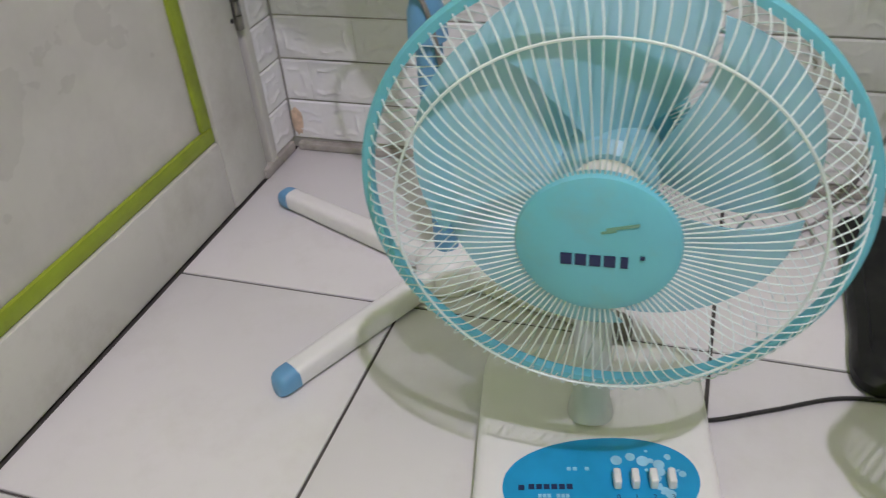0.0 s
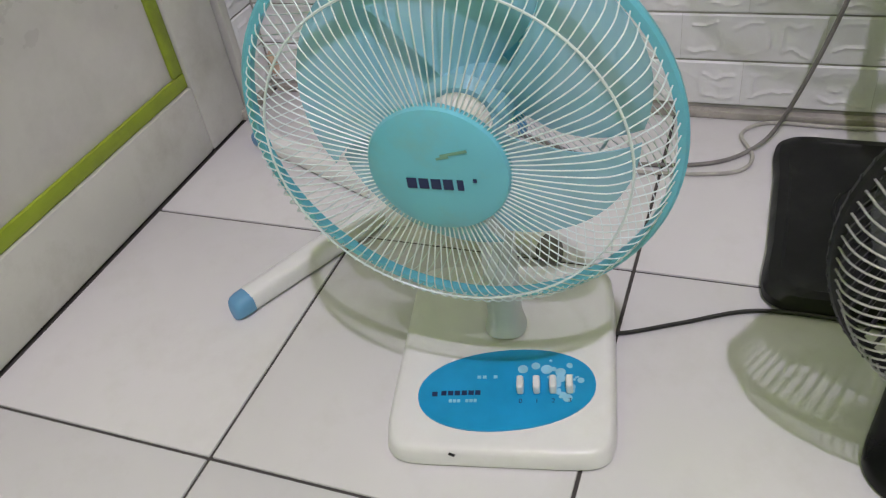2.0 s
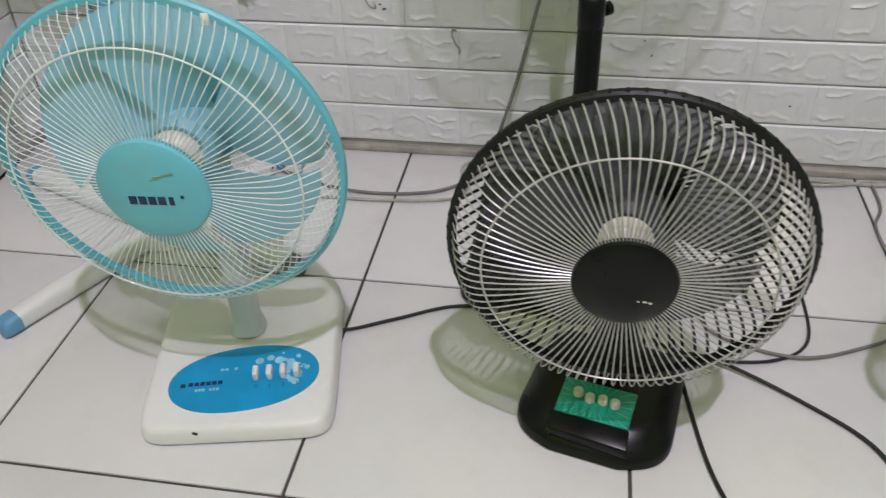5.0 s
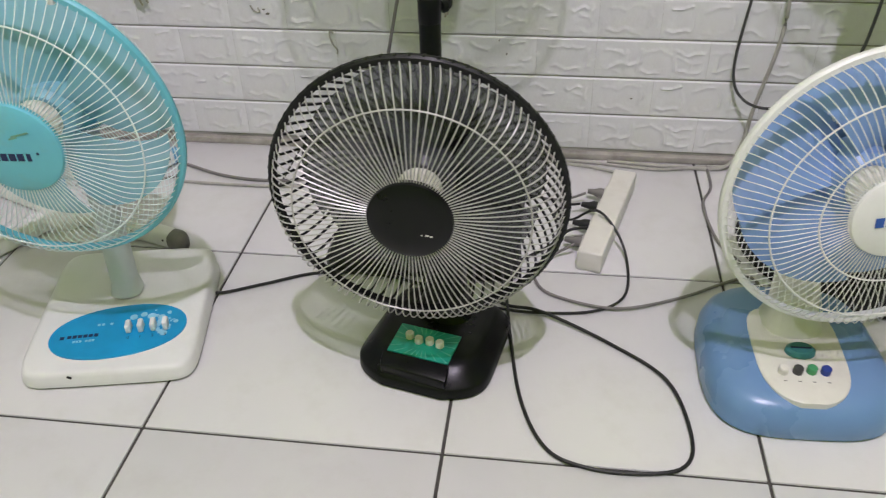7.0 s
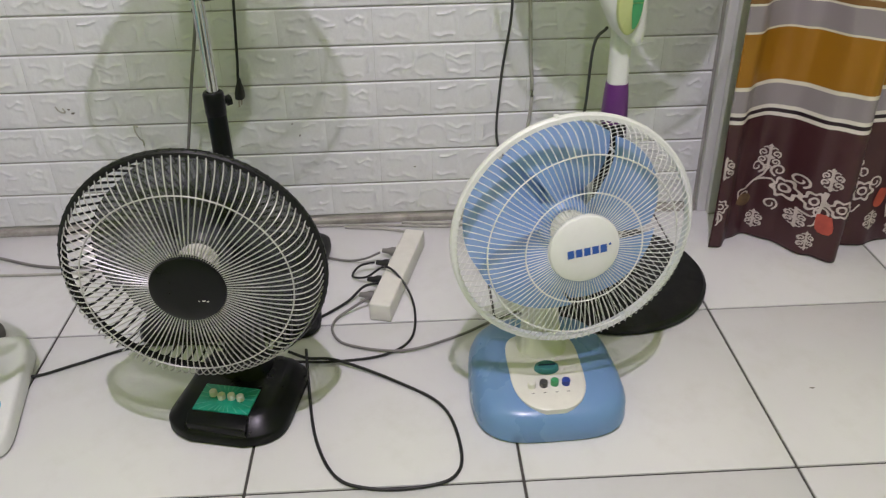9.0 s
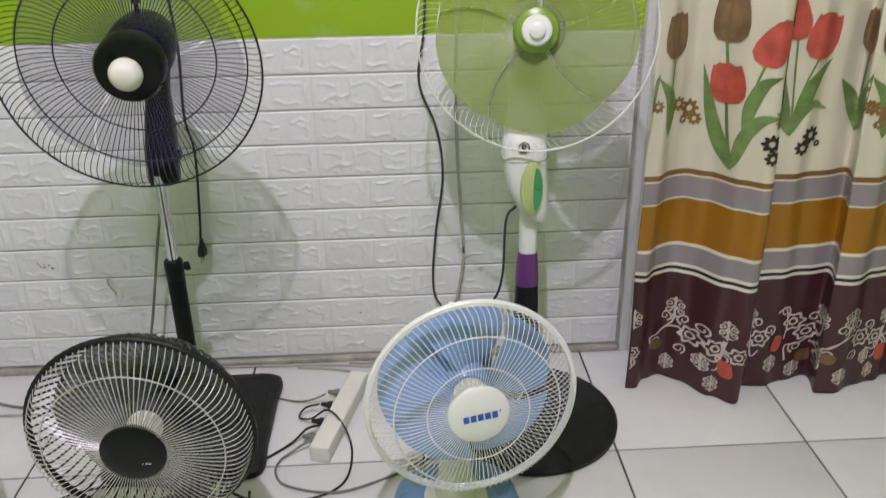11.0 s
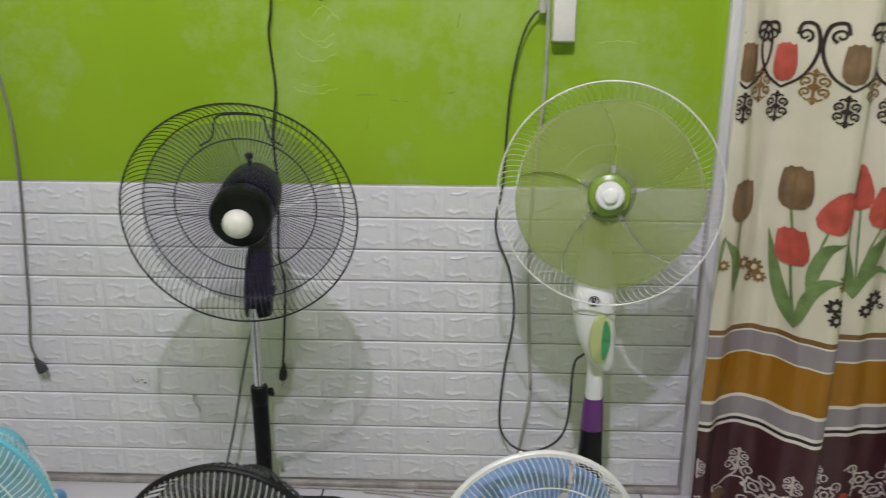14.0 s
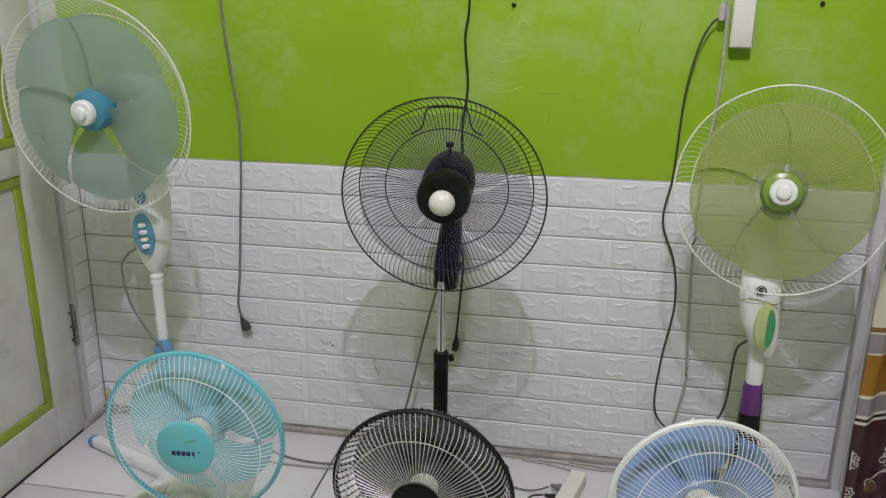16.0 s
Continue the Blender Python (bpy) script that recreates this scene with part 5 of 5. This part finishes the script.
red, brown, green, dark, tan, pale = [], [], [], [], [], []
for off in (-0.42, 0.0, 0.375, 0.76):
    o = off
    items_red = [(1.825, 0.668, 0.08, 0.052, 0.1, 0.1), (1.868, 0.75, 0.09, 0.064, -0.35, 0.5), (1.942, 0.79, 0.092, 0.054, 0.12, 0.6), (1.988, 0.752, 0.09, 0.072, -0.15, 0.1)]
    items_brown = [(1.815, 0.785, 0.09, 0.055, 0.0), (2.082, 0.76, 0.085, 0.036, 0.0), (2.135, 0.755, 0.09, 0.052, 0.0)]
    red += [[tulip(u + o, v, h, w, t, q)] for u, v, h, w, t, q in items_red]
    brown += [[tulip(u + o, v, h, w, t)] for u, v, h, w, t in items_brown]
    for pts in (((1.825, 0.672), (1.832, 0.6), (1.84, 0.55)), ((1.872, 0.752), (1.86, 0.7), (1.85, 0.6)), ((1.815, 0.785), (1.822, 0.73)), ((1.942, 0.79), (1.95, 0.7), (1.955, 0.63)), ((1.988, 0.755), (1.97, 0.7), (1.957, 0.63)), ((2.082, 0.76), (2.079, 0.68)), ((2.135, 0.755), (2.132, 0.68))):
        green.append(ribbon([(u + o, v) for u, v in pts], 0.004, 0.004, 3))
    for pts, w in ((((1.84, 0.535), (1.81, 0.62), (1.782, 0.74)), 0.024), (((1.84, 0.535), (1.856, 0.61), (1.88, 0.645), (1.912, 0.65)), 0.024), (((1.852, 0.605), (1.858, 0.67), (1.875, 0.715), (1.905, 0.73)), 0.024), (((1.955, 0.6), (1.925, 0.69), (1.915, 0.78)), 0.028), (((1.955, 0.6), (1.985, 0.7), (2.025, 0.75)), 0.028), (((1.955, 0.6), (1.972, 0.648), (1.995, 0.665), (2.03, 0.65)), 0.02), (((1.955, 0.6), (1.93, 0.65), (1.9, 0.66)), 0.024), (((2.079, 0.6), (2.066, 0.665), (2.046, 0.71)), 0.02), (((2.079, 0.6), (2.088, 0.67), (2.104, 0.73)), 0.022), (((2.135, 0.6), (2.134, 0.675), (2.104, 0.722)), 0.024)):
        green.append(leaf([(u + o, v) for u, v in pts], w))
    for u, v, r in ((1.9, 0.60, 0.017), (1.905, 0.57, 0.014), (2.0, 0.6, 0.018), (1.985, 0.575, 0.015), (2.02, 0.58, 0.007)):
        dark.append(flower(u + o, v, r))
    for u, v, r in ((1.737, 0.662, 0.014), (1.764, 0.65, 0.018), (1.777, 0.628, 0.013), (1.752, 0.628, 0.009), (2.106, 0.665, 0.012), (1.915, 0.64, 0.012)):
        tan.append(flower(u + o, v, r))
    for u in (1.69, 1.765, 1.87, 1.965):
        dark.append(damask(u + o, 0.99, 0.0245, 0.0052))
    for u in (1.725, 1.82, 1.92, 2.03):
        tan.append(damask(u + o, 1.032, 0.027, 0.0052))
    for k, u in enumerate((1.69, 1.77, 1.875, 1.968)):
        (red if k % 2 else brown).append([tulip(u + o, 1.04, 0.075, 0.043)])
        for f in (-1, 1):
            dark.append(ribbon([(u + o, 1.028), (u + o + f * 0.034, 1.055), (u + o + f * 0.05, 1.1), (u + o + f * 0.044, 1.145), (u + o + f * 0.022, 1.15), (u + o + f * 0.016, 1.13)], 0.0045, 0.007, 4))
            dark.append(scroll(u + o + f * 0.028, 1.128, 0.013, f, 1.2, 0.005))
    # pale garland on the maroon hem
    for u, v, r in ((1.813, 0.13, 0.02), (1.853, 0.125, 0.019), (1.893, 0.122, 0.018), (1.963, 0.13, 0.02), (2.042, 0.16, 0.02), (2.068, 0.128, 0.019), (2.1, 0.1, 0.014)):
        pale.append(outline_flower(u + o, v, r, 6))
    for u, v, s in ((1.782, 0.19, 0.022), (1.775, 0.045, 0.017), (1.832, 0.078, 0.016), (1.852, 0.036, 0.017), (1.997, 0.062, 0.018), (2.052, 0.034, 0.017), (1.872, 0.178, 0.019), (1.934, 0.185, 0.021), (2.098, 0.185, 0.02)):
        pale.append(damask(u + o, v, s, 0.0042))
    for pts in (((1.735, 0.085), (1.728, 0.115), (1.75, 0.12), (1.775, 0.145), (1.782, 0.165)), ((1.745, 0.12), (1.79, 0.145), (1.8, 0.11)), ((1.83, 0.1), (1.86, 0.095), (1.872, 0.15)), ((1.868, 0.15), (1.862, 0.08), (1.85, 0.07)), ((1.93, 0.16), (1.92, 0.1), (1.93, 0.06)), ((1.94, 0.16), (1.95, 0.085), (1.965, 0.1)), ((2.0, 0.19), (2.02, 0.2), (2.03, 0.16), (2.025, 0.12)), ((2.035, 0.06), (2.03, 0.1), (2.06, 0.1), (2.09, 0.13), (2.098, 0.16)), ((2.075, 0.1), (2.095, 0.09), (2.1, 0.06), (2.085, 0.055))):
        pale.append(ribbon([(u + o, v) for u, v in pts], 0.0045, 0.003, 4))
    for u, v, f in ((1.742, 0.1, 1), (1.8, 0.165, -1), (1.765, 0.165, 1), (1.83, 0.16, 1), (1.915, 0.155, 1), (1.955, 0.17, -1), (1.985, 0.15, 1), (2.078, 0.165, 1), (1.795, 0.09, 1), (1.868, 0.105, -1), (2.02, 0.19, 1), (2.052, 0.092, -1), (2.094, 0.075, 1), (1.925, 0.1, -1)):
        pale.append(scroll(u + o, v, 0.014, f, 1.3, 0.004))
    red += [[tulip(u + o, v, 0.044, 0.026, t)] for u, v, t in ((1.876, 0.06, 0.1), (2.002, 0.09, -0.2))]
    brown += [[tulip(u + o, v, 0.036, 0.028, t)] for u, v, t in ((2.07, 0.045, 0.1), (1.762, 0.085, 1.2))]


M_PETAL_RED = material("light_red_petal_print", (0.5, 0.085, 0.06), 0.5, vary=0.3, vary_scale=30)
M_PETAL_BROWN = material("light_brown_petal_print", (0.21, 0.13, 0.066), 0.5, vary=0.3, vary_scale=30)
petals_red, petals_brown = [], []
for heads, petals in ((red, petals_red), (brown, petals_brown)):
    for (poly,) in heads:
        foot, tip = np.array(poly[0]), (np.array(poly[7]) + np.array(poly[8])) / 2
        side = np.array(poly[3]) - np.array(poly[13])
        axis = tip - foot
        for off, wide, high in ((-0.2, 0.13, 0.86), (0.16, 0.12, 0.9)):
            petals.append([[tuple(foot + axis * (0.08 + (high - 0.08) * q) + side * (off * math.sin(math.pi * (0.15 + 0.75 * q)) + sgn * wide * math.sin(math.pi * q) ** 0.8)) for q, sgn in [(q, 1) for q in np.linspace(0.02, 0.98, 8)] + [(q, -1) for q in np.linspace(0.98, 0.02, 8)]]])


def inside(shapes):
    """Keep what lies on the cloth; cut what crosses its side edges."""
    lo, hi = CX0 + 0.004, CX1 - 0.004
    for g in shapes:
        us = [u for s in g for u, v in s]
        if max(us) > lo + 0.006 and min(us) < hi - 0.006:
            g = [[(min(hi, max(lo, u)), v) for u, v in s] for s in g if max(u for u, v in s) > lo + 0.001 and min(u for u, v in s) < hi - 0.001]
            if g:
                yield g


for nm, sh, mt, lb, lift in (("leaf_print", green, M_PRINT_LEAF, "green tulip leaf or stem", 0.0015), ("tulip_print", brown, M_PRINT_BROWN, "brown tulip head", 0.002), ("tulip_print", red, M_PRINT_RED, "red tulip head", 0.0023), ("petal_print", petals_red, M_PETAL_RED, "lighter red petal", 0.0028), ("petal_print", petals_brown, M_PETAL_BROWN, "lighter brown petal", 0.0026), ("ornament_print", dark, M_PRINT_DARK, "dark brown scrolled ornament", 0.0018), ("ornament_print", tan, M_PRINT_TAN, "tan ornament", 0.0016), ("blossom_print", pale, M_PRINT_PALE, "pale blossom or scroll", 0.0016)):
    for group in inside(sh):
        print_on(nm, group, mt, lb, lift)

# ---- foam brick panelling ----
ROW, FOOT = 0.0766, 0.019
panelling = tagged(new("wall_panelling", mesh_of("wall_panelling", box(1.698 - LEFT + 0.012, 0.01, ROW * 10 + FOOT, 0.0, ((1.698 + LEFT - 0.012) / 2, BACK + 0.0058, (ROW * 10 + FOOT) / 2)))), "white embossed foam brick panelling on the lower wall", "wall panelling", "", "structure")
panelling.data.materials.append(M_FOAM_BACK)
side_panel = tagged(new("wall_panelling_side", mesh_of("wall_panelling_side", box(0.009, BACK - 0.3185, ROW * 10 + FOOT, 0.0, (LEFT - 0.0075, (BACK + 0.3185) / 2, (ROW * 10 + FOOT) / 2)))), "white embossed foam brick panelling beside the door", "wall panelling", "", "structure")
side_panel.data.materials.append(M_FOAM_BACK)


def brick_mesh(w, h, seed, strokes=()):
    """An embossed foam brick facing -y: sharp long edges, soft short ends, carved strokes round a flatter field."""
    nx, nz = max(8, int(w / 0.0028)), 26
    draw = random.Random(seed)
    lines = [list(q) for q in strokes]
    cells = max(1, round(w / 0.075))
    for c in range(cells):
        cx, half = w * ((c + 0.5) / cells - 0.5), w / cells / 2 - 0.006
        for side in (1, -1):
            x, z, line = cx - half * draw.uniform(0.5, 0.95), side * draw.uniform(0.014, 0.024), []
            while x < cx + half * draw.uniform(0.5, 1.0):
                line.append((x, z))
                x += draw.uniform(0.005, 0.013)
                z = max(0.009, min(0.028, abs(z) + draw.uniform(-0.006, 0.006))) * side
            if len(line) > 1:
                lines.append(line)
        if draw.random() < 0.65:
            x = cx + draw.choice((-1, 1)) * half * draw.uniform(0.6, 0.95)
            lines.append([(x + draw.uniform(-0.003, 0.003), z) for z in np.linspace(-0.02, 0.02, 4) * draw.uniform(0.5, 1.0)])
        if draw.random() < 0.6:
            x, z = cx + draw.uniform(-0.5, 0.2) * half, draw.uniform(-0.008, 0.01)
            lines.append([(x, z), (x + 0.008, z + draw.uniform(-0.004, 0.004)), (x + 0.017, z + draw.uniform(-0.006, 0.004))])
    gx, gz = np.meshgrid(np.linspace(-w / 2, w / 2, nx + 1), np.linspace(-h / 2, h / 2, nz + 1))
    height = np.zeros_like(gx)
    for line in lines:
        tall, wide = draw.uniform(0.0013, 0.0028), draw.uniform(0.0019, 0.003)
        best = np.full_like(gx, 9.0)
        for (x0, z0), (x1, z1) in zip(line, line[1:]):
            q = np.clip(((gx - x0) * (x1 - x0) + (gz - z0) * (z1 - z0)) / ((x1 - x0) ** 2 + (z1 - z0) ** 2 + 1e-12), 0, 1)
            best = np.minimum(best, np.hypot(gx - x0 - q * (x1 - x0), gz - z0 - q * (z1 - z0)))
        height = np.maximum(height, tall * np.exp(-((best / wide) ** 2)))
    flank, rim = np.minimum(1, (w / 2 - np.abs(gx)) / 0.007), np.minimum(1, (h / 2 - np.abs(gz)) / 0.0017)
    verts, faces = [], []
    for x, z, up, fx, fz in zip(gx.ravel(), gz.ravel(), height.ravel(), flank.ravel(), rim.ravel()):
        soft = noise.noise((x * 30 + seed, z * 34 + seed * 5.3, 1.9))
        verts.append((x, -0.0034 * min(1.0, fz) * (0.8 + 0.2 * fx) - up * min(fx, fz) - 0.0006 * soft * fx, z))
    for j in range(nz):
        for i in range(nx):
            a = j * (nx + 1) + i
            faces.append((a, a + 1, a + nx + 2, a + nx + 1))
    me = mesh_of("brick", (verts, faces))
    me.materials.append(M_FOAM)
    return me


# panels 0.70 m wide repeat two courses of bricks; one wide brick carries a long slanting crack
cache = {}
PATTERN = ((0.112, 0.2, 0.2, 0.188), (0.205, 0.185, 0.2, 0.11))
CRACK = (((0.012, 0.022), (0.03, 0.012), (0.055, 0.004), (0.072, -0.006), (0.07, -0.02)), ((-0.075, -0.016), (-0.055, -0.006), (-0.04, -0.012), (-0.02, -0.004)))
for row in range(10):
    x = 0.99 - 1.4
    course = (row + 1) % 2
    k = 0
    while x < 1.69:
        w = PATTERN[course][k % 4]
        x0, x1 = max(x, LEFT + 0.003), min(x + w, 1.6975)
        if x1 - x0 > 0.02:
            key = (round(x1 - x0, 3), course * 4 + k % 4)
            if key not in cache:
                seam = 0.0003
                cache[key] = brick_mesh(key[0] - seam, ROW - 0.0019, 11 + 7 * key[1], CRACK if key == (0.205, 4) else ())
            ob = new("brick", cache[key])
            ob.parent = panelling
            ob.location = ((x0 + x1) / 2, BACK + 0.0012, FOOT + ROW * (row + 0.5))
        x += w
        k += 1
    sk = ("side", row % 2)
    if sk not in cache:
        cache[sk] = brick_mesh(BACK - 0.3188, ROW - 0.0012, 40 + row)
    ob = new("brick", cache[sk])
    ob.parent = side_panel
    ob.location = (LEFT - 0.0035, (BACK + 0.3195) / 2 - 0.002, FOOT + ROW * (row + 0.5))
    ob.rotation_euler = (0, 0, radians(90))

# ---- floor tiles ----
T = 0.4
tile = mesh_of("floor_tile", box(T - 0.0045, T - 0.0045, 0.008, 0.0012, (0, 0, -0.004), 2))
tile.materials.append(M_TILE)
cut = mesh_of("floor_tile_cut", box(T - 0.0045 - 0.048, T - 0.0045, 0.008, 0.0012, (0.024, 0, -0.004), 2))
cut.materials.append(M_TILE)
for i in range(-1, 11):
    for j in range(-13, 4):
        ob = new("floor_tile", cut if i == -1 else tile)
        ob.parent = floor
        ob.location = (T * (i + 0.5), T * (j + 0.5), 0)
        ob.rotation_euler = (0, 0, 0)
